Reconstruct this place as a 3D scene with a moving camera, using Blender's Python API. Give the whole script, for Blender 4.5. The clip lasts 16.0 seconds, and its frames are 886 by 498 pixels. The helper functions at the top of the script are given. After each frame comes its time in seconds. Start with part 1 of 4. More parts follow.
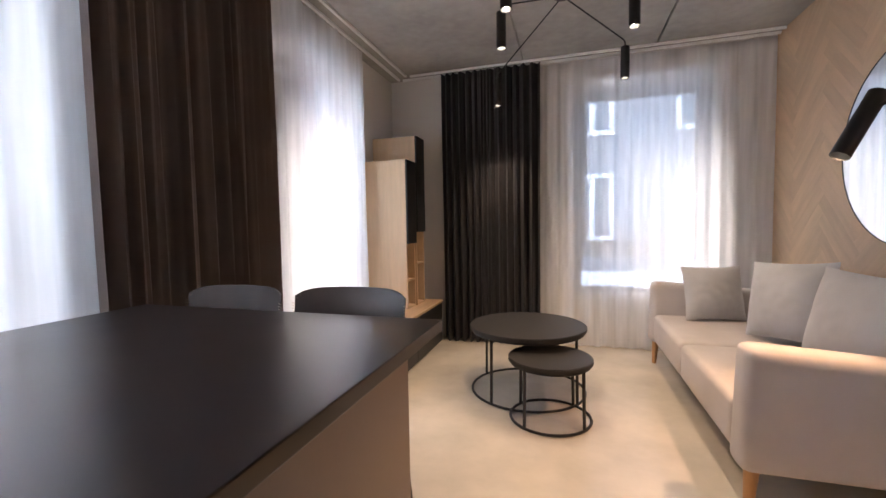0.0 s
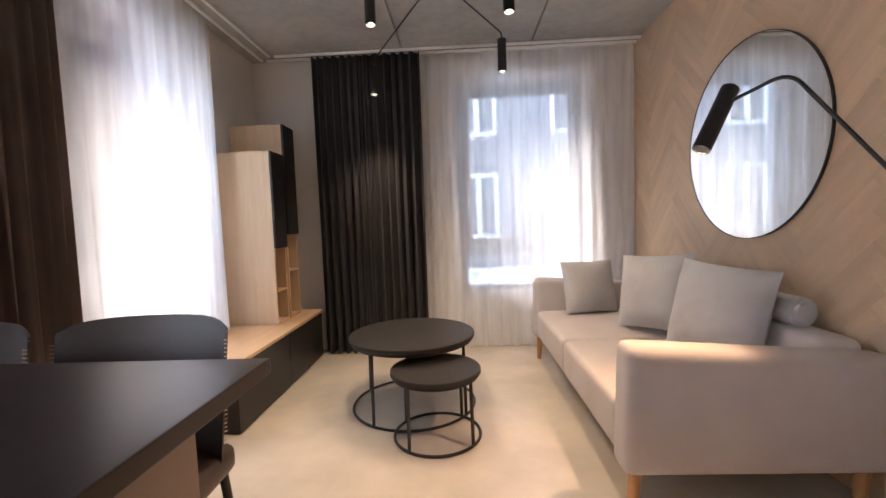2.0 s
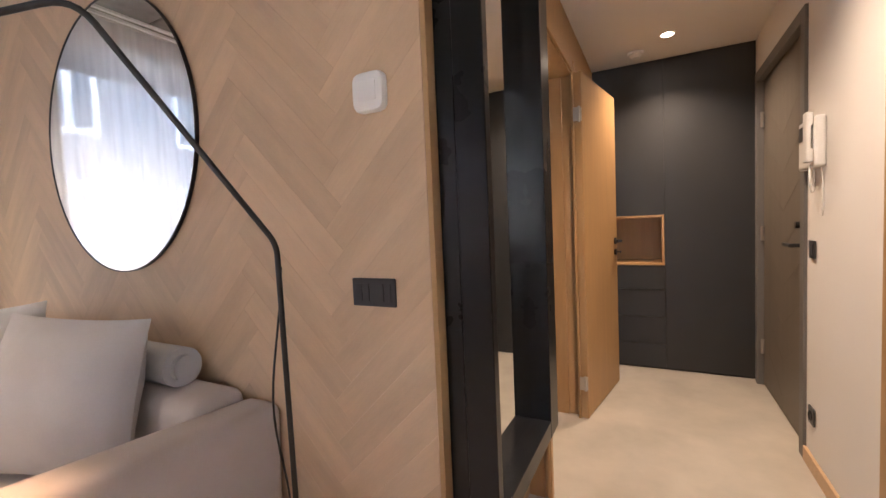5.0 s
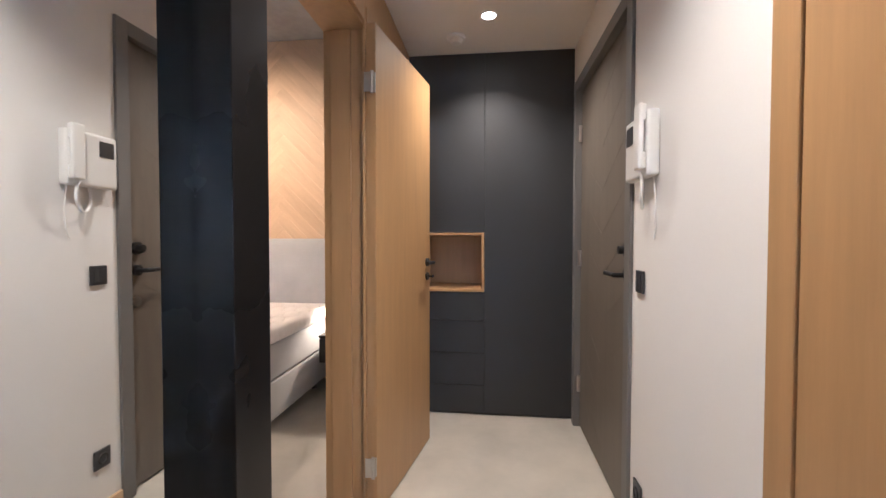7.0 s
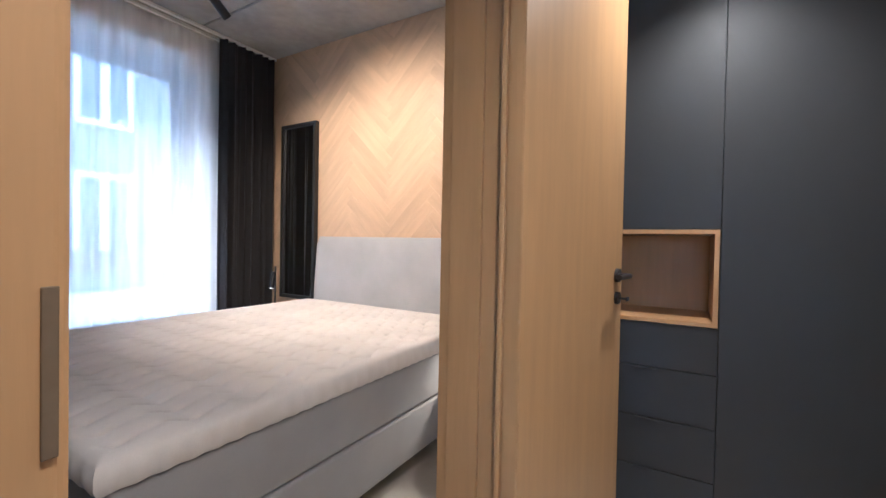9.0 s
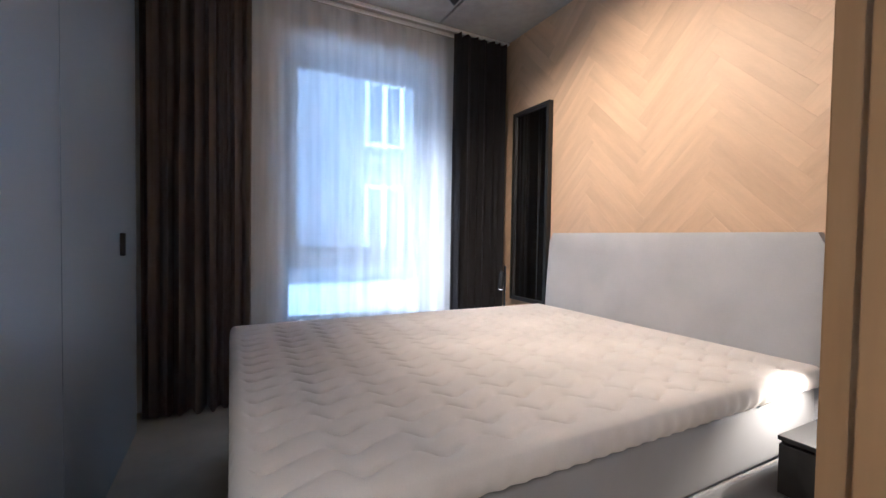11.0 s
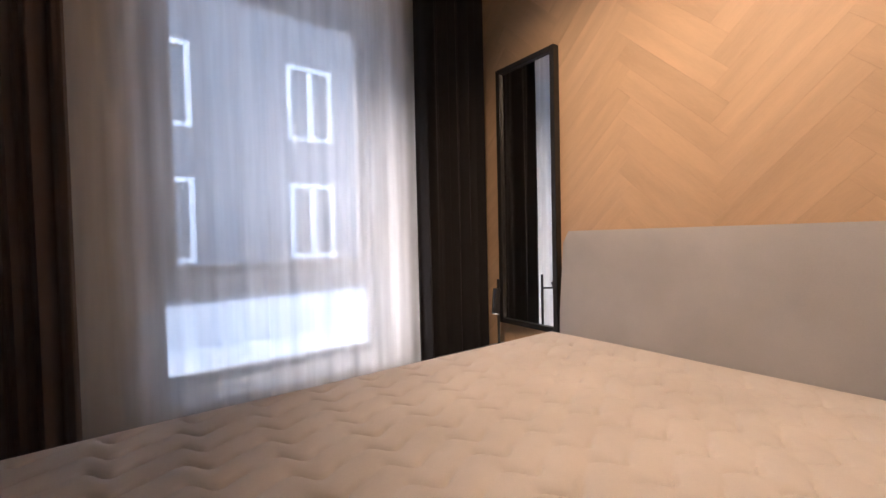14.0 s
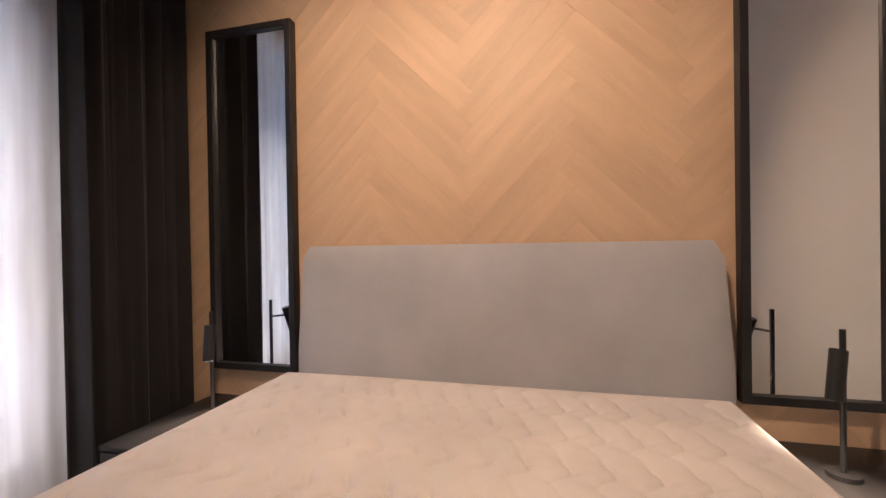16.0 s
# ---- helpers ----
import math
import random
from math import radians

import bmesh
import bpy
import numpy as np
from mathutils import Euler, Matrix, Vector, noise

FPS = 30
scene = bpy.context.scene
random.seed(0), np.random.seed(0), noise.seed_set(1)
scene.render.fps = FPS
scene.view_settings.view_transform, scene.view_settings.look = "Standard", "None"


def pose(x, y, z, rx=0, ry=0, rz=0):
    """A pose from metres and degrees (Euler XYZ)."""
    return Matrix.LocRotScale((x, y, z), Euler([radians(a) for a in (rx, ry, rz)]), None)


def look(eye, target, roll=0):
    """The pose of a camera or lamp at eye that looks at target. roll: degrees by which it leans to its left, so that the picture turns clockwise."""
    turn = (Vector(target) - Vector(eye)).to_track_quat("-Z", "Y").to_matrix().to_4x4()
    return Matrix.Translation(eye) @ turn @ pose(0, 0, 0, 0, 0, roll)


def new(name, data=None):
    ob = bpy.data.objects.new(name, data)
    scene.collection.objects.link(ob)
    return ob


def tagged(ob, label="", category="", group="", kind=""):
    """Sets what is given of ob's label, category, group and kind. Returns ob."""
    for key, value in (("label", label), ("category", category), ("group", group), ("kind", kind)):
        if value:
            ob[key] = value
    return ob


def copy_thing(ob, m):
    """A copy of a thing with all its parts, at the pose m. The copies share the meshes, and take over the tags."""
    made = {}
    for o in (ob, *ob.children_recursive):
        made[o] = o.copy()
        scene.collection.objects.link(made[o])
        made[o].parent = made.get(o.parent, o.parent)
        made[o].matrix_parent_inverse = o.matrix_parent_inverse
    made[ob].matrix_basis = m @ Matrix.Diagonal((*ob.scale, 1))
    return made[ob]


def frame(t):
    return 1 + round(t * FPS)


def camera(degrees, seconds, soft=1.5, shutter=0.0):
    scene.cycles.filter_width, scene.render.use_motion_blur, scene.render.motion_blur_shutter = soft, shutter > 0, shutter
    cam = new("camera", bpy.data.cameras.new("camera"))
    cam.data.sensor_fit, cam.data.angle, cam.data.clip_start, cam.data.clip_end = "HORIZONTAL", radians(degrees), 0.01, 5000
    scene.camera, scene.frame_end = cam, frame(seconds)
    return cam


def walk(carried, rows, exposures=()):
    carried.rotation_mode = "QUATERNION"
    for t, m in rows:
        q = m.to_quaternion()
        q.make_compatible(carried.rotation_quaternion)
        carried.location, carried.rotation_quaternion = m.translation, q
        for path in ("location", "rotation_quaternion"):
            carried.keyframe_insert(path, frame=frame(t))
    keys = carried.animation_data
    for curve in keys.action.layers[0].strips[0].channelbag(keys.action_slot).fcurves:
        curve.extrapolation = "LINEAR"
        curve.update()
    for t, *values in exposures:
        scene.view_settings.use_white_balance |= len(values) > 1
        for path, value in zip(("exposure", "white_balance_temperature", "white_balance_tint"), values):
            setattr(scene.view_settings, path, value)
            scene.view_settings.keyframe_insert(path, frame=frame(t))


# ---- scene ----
cam = camera(94.1, 16.0)
PATH = [
    (0, (0.06, -0.001, 1.253), (-0.523, 1.909, 1.14), -1.0),
    (0.5, (0.066, 0.061, 1.257), (-0.384, 2.007, 1.144), -1.5),
    (1, (0.052, 0.131, 1.257), (-0.288, 2.098, 1.143), -1.8),
    (1.5, (0.079, 0.223, 1.248), (-0.154, 2.206, 1.13), -2.0),
    (2, (0.117, 0.326, 1.248), (0.031, 2.32, 1.121), -2.1),
    (2.5, (0.141, 0.401, 1.236), (0.273, 2.393, 1.106), -2.1),
    (3, (0.165, 0.481, 1.232), (0.594, 2.43, 1.102), -2.3),
    (3.5, (0.253, 0.554, 1.224), (1.049, 2.385, 1.097), -2.4),
    (4, (0.443, 0.662, 1.228), (1.614, 2.278, 1.103), -2.6),
    (4.5, (0.64, 0.744, 1.222), (2.156, 2.044, 1.109), -2.5),
    (5, (0.852, 0.799, 1.227), (2.626, 1.715, 1.116), -2.5),
    (7.5, (1.974, 0.685, 1.197), (3.962, 0.89, 1.149), 0.2),
    (8, (2.207, 0.679, 1.19), (4.158, 1.119, 1.146), 0.6),
    (8.5, (2.406, 0.707, 1.172), (4.261, 1.454, 1.138), 0.5),
    (9, (2.534, 0.854, 1.169), (4.258, 1.869, 1.137), 1.1),
    (9.5, (2.69, 0.941, 1.168), (4.219, 2.231, 1.13), 1.2),
    (10, (2.797, 1.016, 1.165), (4.107, 2.526, 1.116), 1.3),
    (12.5, (3.043, 1.687, 1.141), (3.694, 3.578, 1.096), 0.2),
    (13, (3.091, 1.889, 1.174), (3.834, 3.746, 1.119), -0.6),
    (13.5, (3.157, 2.076, 1.162), (4.095, 3.841, 1.11), -1.1),
    (14, (3.234, 2.225, 1.178), (4.425, 3.83, 1.125), -1.3),
    (14.5, (3.288, 2.339, 1.17), (4.738, 3.715, 1.127), -1.2),
    (15, (3.325, 2.443, 1.184), (4.997, 3.54, 1.157), -1.2),
    (15.5, (3.39, 2.51, 1.195), (5.227, 3.3, 1.17), -1.2),
    (16, (3.459, 2.578, 1.194), (5.399, 3.062, 1.179), -0.9),
]
EXPOSURES = [
    (0, 3.75, 6250, 15), (2, 3.8, 6300, 15), (3.5, 3.95, 6350, 16), (5, 4.0, 6450, 17), (7.5, 4.1, 4950, 9), (8.5, 4.15, 5250, 9), (9, 4.1, 4650, 6),
    (10, 3.95, 4650, 6), (12.5, 3.7, 4750, 6), (13.5, 3.55, 5300, 12), (14.5, 2.9, 6450, 20), (15.5, 2.95, 6600, 23), (16, 3.15, 5750, 18),
]
SKY, SUN = 0.15, 0.36
FLOORLAMP, TUBE, HALL, BEDSIDE, BEDSPOT = 5, 3.9, 7.2, 2.2, 15
walk(cam, [(t, look(e, g, r)) for t, e, g, r in PATH], EXPOSURES)

# ---- world, sun, lamps ----
world = bpy.data.worlds.new("overcast_sky")
scene.world = world
world.use_nodes = True
wn = world.node_tree
sky = wn.nodes.new("ShaderNodeTexSky")
sky.sky_type, sky.sun_disc = "NISHITA", False
sky.sun_elevation, sky.sun_rotation = radians(51), radians(-56)
sky.dust_density, sky.air_density = 4.0, 1.0
wn.links.new(sky.outputs[0], wn.nodes["Background"].inputs[0])
wn.nodes["Background"].inputs[1].default_value = SKY

sun_data = bpy.data.lights.new("sun", "SUN")
sun_data.energy, sun_data.angle, sun_data.color = SUN, radians(40), (1, 0.97, 0.93)
sun = new("sun", sun_data)
sun.matrix_world = look((-33, 22, 49), (0, 0, 0))


def spot(name, eye, target, watts, cone=70, blend=0.7, colour=(1, 0.72, 0.46), size=0.025):
    d = bpy.data.lights.new(name, "SPOT")
    d.energy, d.spot_size, d.spot_blend, d.color, d.shadow_soft_size = watts, radians(cone), blend, colour, size
    ob = new(name, d)
    ob.matrix_world = look(eye, target)
    return ob


# ---- materials ----
def principled(name):
    m = bpy.data.materials.new(name)
    m.use_nodes = True
    return m, m.node_tree, m.node_tree.nodes["Principled BSDF"]


def surface(name, colour, rough=0.5, metal=0.0, vary=0.12, scale=6.0, grain=60.0, bump=0.05, stretch=(1, 1, 1), tint=None, sheen=0.0, coat=0.0, per_piece=0.0, depth=0.002):
    """A material with two scales of variation, fine relief and, if asked, a shift for each piece."""
    m, nt, b = principled(name)
    N, L = nt.nodes, nt.links
    tc = N.new("ShaderNodeTexCoord")
    mp = N.new("ShaderNodeMapping")
    mp.inputs["Scale"].default_value = stretch
    L.new(tc.outputs["Object"], mp.inputs[0])
    info = N.new("ShaderNodeObjectInfo")
    shift = N.new("ShaderNodeVectorMath")
    shift.operation = "MULTIPLY_ADD"
    shift.inputs[1].default_value = (1, 1, 1)
    off = N.new("ShaderNodeMath")
    off.operation = "MULTIPLY"
    off.inputs[1].default_value = 37.0
    L.new(info.outputs["Random"], off.inputs[0])
    L.new(mp.outputs[0], shift.inputs[0])
    L.new(off.outputs[0], shift.inputs[2])
    big, fine = N.new("ShaderNodeTexNoise"), N.new("ShaderNodeTexNoise")
    big.inputs["Scale"].default_value, fine.inputs["Scale"].default_value = scale, grain
    big.inputs["Detail"].default_value, fine.inputs["Detail"].default_value = 5, 4
    L.new(shift.outputs[0], big.inputs[0])
    L.new(shift.outputs[0], fine.inputs[0])
    mix = N.new("ShaderNodeMix")
    mix.data_type = "RGBA"
    dark = tint or tuple(c * (1 - vary * 1.6) for c in colour)
    light = tuple(min(1, c * (1 + vary)) for c in colour)
    mix.inputs[6].default_value, mix.inputs[7].default_value = (*dark, 1), (*light, 1)
    both = N.new("ShaderNodeMath")
    both.operation = "MULTIPLY_ADD"
    both.inputs[1].default_value = 0.35
    L.new(fine.outputs[0], both.inputs[0])
    low = N.new("ShaderNodeMapRange")
    low.inputs[1].default_value, low.inputs[2].default_value, low.inputs[3].default_value, low.inputs[4].default_value = 0.2, 0.8, -0.08, 0.72
    L.new(big.outputs[0], low.inputs[0])
    L.new(low.outputs[0], both.inputs[2])
    out = both.outputs[0]
    if per_piece:
        add = N.new("ShaderNodeMath")
        add.operation = "MULTIPLY_ADD"
        add.inputs[1].default_value = per_piece
        L.new(info.outputs["Random"], add.inputs[0])
        sub = N.new("ShaderNodeMath")
        sub.operation = "SUBTRACT"
        sub.inputs[1].default_value = per_piece * 0.5
        L.new(out, sub.inputs[0])
        L.new(sub.outputs[0], add.inputs[2])
        out = add.outputs[0]
    clamp = N.new("ShaderNodeClamp")
    L.new(out, clamp.inputs[0])
    L.new(clamp.outputs[0], mix.inputs[0])
    L.new(mix.outputs[2], b.inputs["Base Color"])
    rr = N.new("ShaderNodeMapRange")
    rr.inputs[3].default_value, rr.inputs[4].default_value = max(0.02, rough - 0.04), min(1, rough + 0.04)
    L.new(big.outputs[0], rr.inputs[0])
    L.new(rr.outputs[0], b.inputs["Roughness"])
    b.inputs["Metallic"].default_value = metal
    b.inputs["Sheen Weight"].default_value = sheen
    b.inputs["Coat Weight"].default_value = coat
    if bump:
        bp = N.new("ShaderNodeBump")
        bp.inputs["Strength"].default_value, bp.inputs["Distance"].default_value = bump, depth
        L.new(fine.outputs[0], bp.inputs["Height"])
        L.new(bp.outputs[0], b.inputs["Normal"])
    return m


def weave(name, colour, rough=0.9, pitch=700.0, bump=0.3):
    """Cloth: crossed threads under a soft mottling."""
    m = surface(name, colour, rough, vary=0.10, scale=4, grain=220, bump=0.0, sheen=0.15)
    nt = m.node_tree
    N, L = nt.nodes, nt.links
    tc = N.new("ShaderNodeTexCoord")
    waves = []
    for d in ("X", "Y", "Z"):
        w = N.new("ShaderNodeTexWave")
        w.bands_direction = d
        w.inputs["Scale"].default_value, w.inputs["Distortion"].default_value = pitch / 6.28, 1.5
        L.new(tc.outputs["Object"], w.inputs[0])
        waves.append(w)
    a = N.new("ShaderNodeMath")
    b2 = N.new("ShaderNodeMath")
    L.new(waves[0].outputs["Fac"], a.inputs[0])
    L.new(waves[1].outputs["Fac"], a.inputs[1])
    L.new(a.outputs[0], b2.inputs[0])
    L.new(waves[2].outputs["Fac"], b2.inputs[1])
    bp = N.new("ShaderNodeBump")
    bp.inputs["Strength"].default_value, bp.inputs["Distance"].default_value = bump, 0.001
    L.new(b2.outputs[0], bp.inputs["Height"])
    L.new(bp.outputs[0], N["Principled BSDF"].inputs["Normal"])
    return m


def glow(name, colour, strength):
    m, nt, b = principled(name)
    b.inputs["Emission Color"].default_value = (*colour, 1)
    b.inputs["Emission Strength"].default_value = strength
    return m


def sheer_cloth(name, colour, clear):
    m = bpy.data.materials.new(name)
    m.use_nodes = True
    nt = m.node_tree
    N, L = nt.nodes, nt.links
    N.remove(N["Principled BSDF"])
    tr, di, tl = N.new("ShaderNodeBsdfTransparent"), N.new("ShaderNodeBsdfDiffuse"), N.new("ShaderNodeBsdfTranslucent")
    di.inputs[0].default_value = tl.inputs[0].default_value = (*colour, 1)
    a, b = N.new("ShaderNodeMixShader"), N.new("ShaderNodeMixShader")
    a.inputs[0].default_value = 0.72
    L.new(di.outputs[0], a.inputs[1])
    L.new(tl.outputs[0], a.inputs[2])
    tc, ns = N.new("ShaderNodeTexCoord"), N.new("ShaderNodeTexNoise")
    mp = N.new("ShaderNodeMapping")
    mp.inputs["Scale"].default_value = (4, 4, 0.25)
    L.new(tc.outputs["Object"], mp.inputs[0])
    L.new(mp.outputs[0], ns.inputs[0])
    rg = N.new("ShaderNodeMapRange")
    rg.inputs[1].default_value, rg.inputs[2].default_value = 0.3, 0.7
    rg.inputs[3].default_value, rg.inputs[4].default_value = 1 - clear - 0.06, 1 - clear + 0.06
    L.new(ns.outputs[0], rg.inputs[0])
    L.new(rg.outputs[0], b.inputs[0])
    L.new(tr.outputs[0], b.inputs[1])
    L.new(a.outputs[0], b.inputs[2])
    L.new(b.outputs[0], N["Material Output"].inputs[0])
    return m


def clear_glass(name):
    m = bpy.data.materials.new(name)
    m.use_nodes = True
    nt = m.node_tree
    N, L = nt.nodes, nt.links
    N.remove(N["Principled BSDF"])
    tr, gl, fr, mx = N.new("ShaderNodeBsdfTransparent"), N.new("ShaderNodeBsdfGlossy"), N.new("ShaderNodeFresnel"), N.new("ShaderNodeMixShader")
    tr.inputs[0].default_value = (0.94, 0.97, 0.97, 1)
    gl.inputs["Roughness"].default_value = 0.02
    fr.inputs[0].default_value = 1.45
    L.new(fr.outputs[0], mx.inputs[0])
    L.new(tr.outputs[0], mx.inputs[1])
    L.new(gl.outputs[0], mx.inputs[2])
    L.new(mx.outputs[0], N["Material Output"].inputs[0])
    return m


def mirror_glass(name):
    m, nt, b = principled(name)
    b.inputs["Base Color"].default_value = (0.88, 0.9, 0.9, 1)
    b.inputs["Metallic"].default_value, b.inputs["Roughness"].default_value = 1.0, 0.015
    return m


OAK_PLANK = surface("oak_plank", (0.61, 0.43, 0.275), 0.55, vary=0.13, scale=2.4, grain=30, bump=0.2, stretch=(1.0, 6, 6), per_piece=0.36, depth=0.0015)
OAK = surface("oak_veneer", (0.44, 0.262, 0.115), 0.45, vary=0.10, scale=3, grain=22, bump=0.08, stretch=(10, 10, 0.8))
OAK_FLAT = surface("oak_veneer_flat", (0.62, 0.43, 0.26), 0.45, vary=0.10, scale=3, grain=22, bump=0.08, stretch=(8, 0.8, 8))
OAK_PALE = surface("pale_oak", (0.66, 0.47, 0.29), 0.5, vary=0.08, scale=3, grain=24, bump=0.06, stretch=(9, 9, 0.8))
LEGWOOD = surface("leg_wood", (0.48, 0.25, 0.10), 0.4, vary=0.15, scale=6, grain=40, stretch=(8, 8, 1))
CONCRETE = surface("raw_concrete", (0.40, 0.385, 0.35), 0.9, vary=0.33, scale=1.1, grain=14, bump=0.3, depth=0.004)
FLOOR = surface("polished_concrete", (0.56, 0.515, 0.44), 0.24, vary=0.17, scale=2.2, grain=9, bump=0.0)
PLASTER = surface("white_plaster", (0.78, 0.765, 0.74), 0.85, vary=0.03, scale=1.5, grain=120, bump=0.08)
WALLGREY = surface("warm_white_wall", (0.70, 0.68, 0.65), 0.85, vary=0.03, scale=1.5, grain=120, bump=0.08)
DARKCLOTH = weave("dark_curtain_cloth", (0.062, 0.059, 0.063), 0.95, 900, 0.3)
# Brown curtain cloth, its colour lightened to carry the lamp light on it.
BROWNCLOTH_LIT = weave("brown_curtain_cloth_lit", (0.25, 0.190, 0.165), 0.95, 900, 0.3)
SOFACLOTH = weave("sofa_weave", (0.52, 0.475, 0.445), 0.92, 1300, 0.25)
CUSHION = weave("cushion_weave", (0.50, 0.495, 0.49), 0.92, 1500, 0.12)
HEADCLOTH = weave("headboard_weave", (0.45, 0.45, 0.465), 0.92, 1500, 0.12)
BEDCLOTH = weave("bed_base_weave", (0.36, 0.355, 0.36), 0.92, 1500, 0.12)
MATTRESS = weave("mattress_knit", (0.80, 0.75, 0.71), 0.95, 900, 0.15)
BLACKMETAL = surface("black_metal", (0.016, 0.016, 0.017), 0.42, vary=0.2, scale=12, grain=200, bump=0.03)
BLACKWOOD = surface("black_stained_wood", (0.022, 0.021, 0.021), 0.45, vary=0.3, scale=4, grain=40, bump=0.12, stretch=(1, 9, 9))
COUNTER = surface("dark_laminate", (0.036, 0.026, 0.023), 0.29, vary=0.06, scale=3, grain=180, bump=0.0)
PANEL = surface("brown_laminate", (0.21, 0.155, 0.125), 0.5, vary=0.08, scale=2, grain=120, bump=0.03)
BLACKGLOSS = surface("black_satin_lacquer", (0.010, 0.010, 0.011), 0.28, vary=0.06, scale=2, grain=160, bump=0.0)
BLACKGLOSS.node_tree.nodes["Principled BSDF"].inputs["Specular IOR Level"].default_value = 0.22
GRAPHITE = surface("graphite_laminate", (0.026, 0.027, 0.029), 0.5, vary=0.1, scale=2, grain=160, bump=0.04)
# Wardrobe lacquer: the window's bluish sheen is put into the raised base colour.
WARDROBE = surface("blue_grey_lacquer_with_sheen", (0.26, 0.295, 0.325), 0.32, vary=0.08, scale=2, grain=160, bump=0.02)
ENTRY = surface("grey_brown_door", (0.16, 0.138, 0.115), 0.5, vary=0.15, scale=2, grain=40, bump=0.08, stretch=(6, 6, 0.7))
GREYFRAME = surface("grey_door_frame", (0.17, 0.165, 0.16), 0.5, vary=0.08, scale=3, grain=100, bump=0.03)
LEATHER = surface("brown_leather", (0.050, 0.032, 0.025), 0.42, vary=0.25, scale=7, grain=160, bump=0.2)
STITCH = surface("pale_thread", (0.45, 0.37, 0.28), 0.8, vary=0.1)
WHITEPLASTIC = surface("white_plastic", (0.80, 0.80, 0.78), 0.35, vary=0.03, scale=5, grain=200, bump=0.01)
DARKPLASTIC = surface("anthracite_plastic", (0.045, 0.047, 0.052), 0.35, vary=0.1, scale=5, grain=200, bump=0.02)
BRONZE = surface("dull_bronze", (0.20, 0.15, 0.10), 0.45, metal=0.6, vary=0.15, scale=9, grain=150, bump=0.02)
STEEL = surface("brushed_steel", (0.55, 0.53, 0.50), 0.35, metal=1.0, vary=0.1, scale=8, grain=150, bump=0.02)
PVC = surface("window_frame_paint", (0.30, 0.31, 0.33), 0.4, vary=0.03, scale=4, grain=100, bump=0.01)
SHEER = sheer_cloth("sheer_voile", (0.98, 0.98, 0.98), 0.40)
GLASS = clear_glass("window_glass")
MIRROR = mirror_glass("mirror_silver")
LAMPGLOW = glow("warm_lens", (1, 0.86, 0.66), 4)
FACADE = surface("grey_render", (0.155, 0.155, 0.162), 0.9, vary=0.08, scale=0.4, grain=30, bump=0.1)
FARFRAME = surface("white_window_surround", (0.62, 0.62, 0.62), 0.6, vary=0.03)
REDFACADE = surface("red_render", (0.42, 0.10, 0.08), 0.9, vary=0.12, scale=0.5, grain=30, bump=0.1)
DARKPANE = surface("far_window_pane", (0.10, 0.103, 0.11), 0.15, vary=0.1, scale=0.5)
PALEGROUND = surface("pale_paving", (0.80, 0.80, 0.77), 0.9, vary=0.12, scale=0.5, grain=8, bump=0.2)


# ---- shape helpers ----
def box(bm, a, b, bevel=0.0, seg=2):
    lo, hi = [min(p, q) for p, q in zip(a, b)], [max(p, q) for p, q in zip(a, b)]
    r = bmesh.ops.create_cube(bm, size=1)
    for v in r["verts"]:
        v.co = [lo[i] + (hi[i] - lo[i]) * (v.co[i] + 0.5) for i in range(3)]
    if bevel:
        es = {e for v in r["verts"] for e in v.link_edges}
        bmesh.ops.bevel(bm, geom=list(es), offset=min(bevel, 0.49 * min(hi[i] - lo[i] for i in range(3))), segments=seg, profile=0.6, affect="EDGES")


def rod(bm, p, q, r, r2=None, seg=16):
    p, q = Vector(p), Vector(q)
    d = q - p
    m = Matrix.Translation((p + q) / 2) @ d.to_track_quat("Z", "Y").to_matrix().to_4x4()
    bmesh.ops.create_cone(bm, cap_ends=True, segments=seg, radius1=r, radius2=r if r2 is None else r2, depth=d.length, matrix=m)


def pipe(bm, pts, r, seg=8):
    pts = [Vector(p) for p in pts]
    for p, q in zip(pts, pts[1:]):
        rod(bm, p, q, r, seg=seg)
    for p in pts[1:-1]:
        bmesh.ops.create_uvsphere(bm, u_segments=seg, v_segments=6, radius=r * 1.01, matrix=Matrix.Translation(p))


def ring(bm, c, R, r, seg=56, sub=8):
    vs = []
    for i in range(seg):
        a = 2 * math.pi * i / seg
        row = []
        for j in range(sub):
            b = 2 * math.pi * j / sub
            rr = R + r * math.cos(b)
            row.append(bm.verts.new((c[0] + rr * math.cos(a), c[1] + rr * math.sin(a), c[2] + r * math.sin(b))))
        vs.append(row)
    for i in range(seg):
        for j in range(sub):
            bm.faces.new((vs[i][j], vs[(i + 1) % seg][j], vs[(i + 1) % seg][(j + 1) % sub], vs[i][(j + 1) % sub]))


def mesh_of(name, bm, mat, smooth=False):
    bmesh.ops.recalc_face_normals(bm, faces=bm.faces)
    me = bpy.data.meshes.new(name)
    bm.to_mesh(me)
    bm.free()
    me.materials.append(mat)
    if smooth:
        me.shade_smooth()
        me.set_sharp_from_angle(angle=radians(40))
    return me


def build(name, fn, mat, parent=None, smooth=False):
    bm = bmesh.new()
    fn(bm)
    ob = new(name, mesh_of(name, bm, mat, smooth))
    if parent is not None:
        ob.parent = parent
    return ob


def thing(name, label, category, at=(0, 0, 0), turn=0.0, group=""):
    ob = new(name)
    ob.empty_display_size = 0.1
    ob.matrix_basis = pose(*at, 0, 0, turn)
    return tagged(ob, label, category, group)


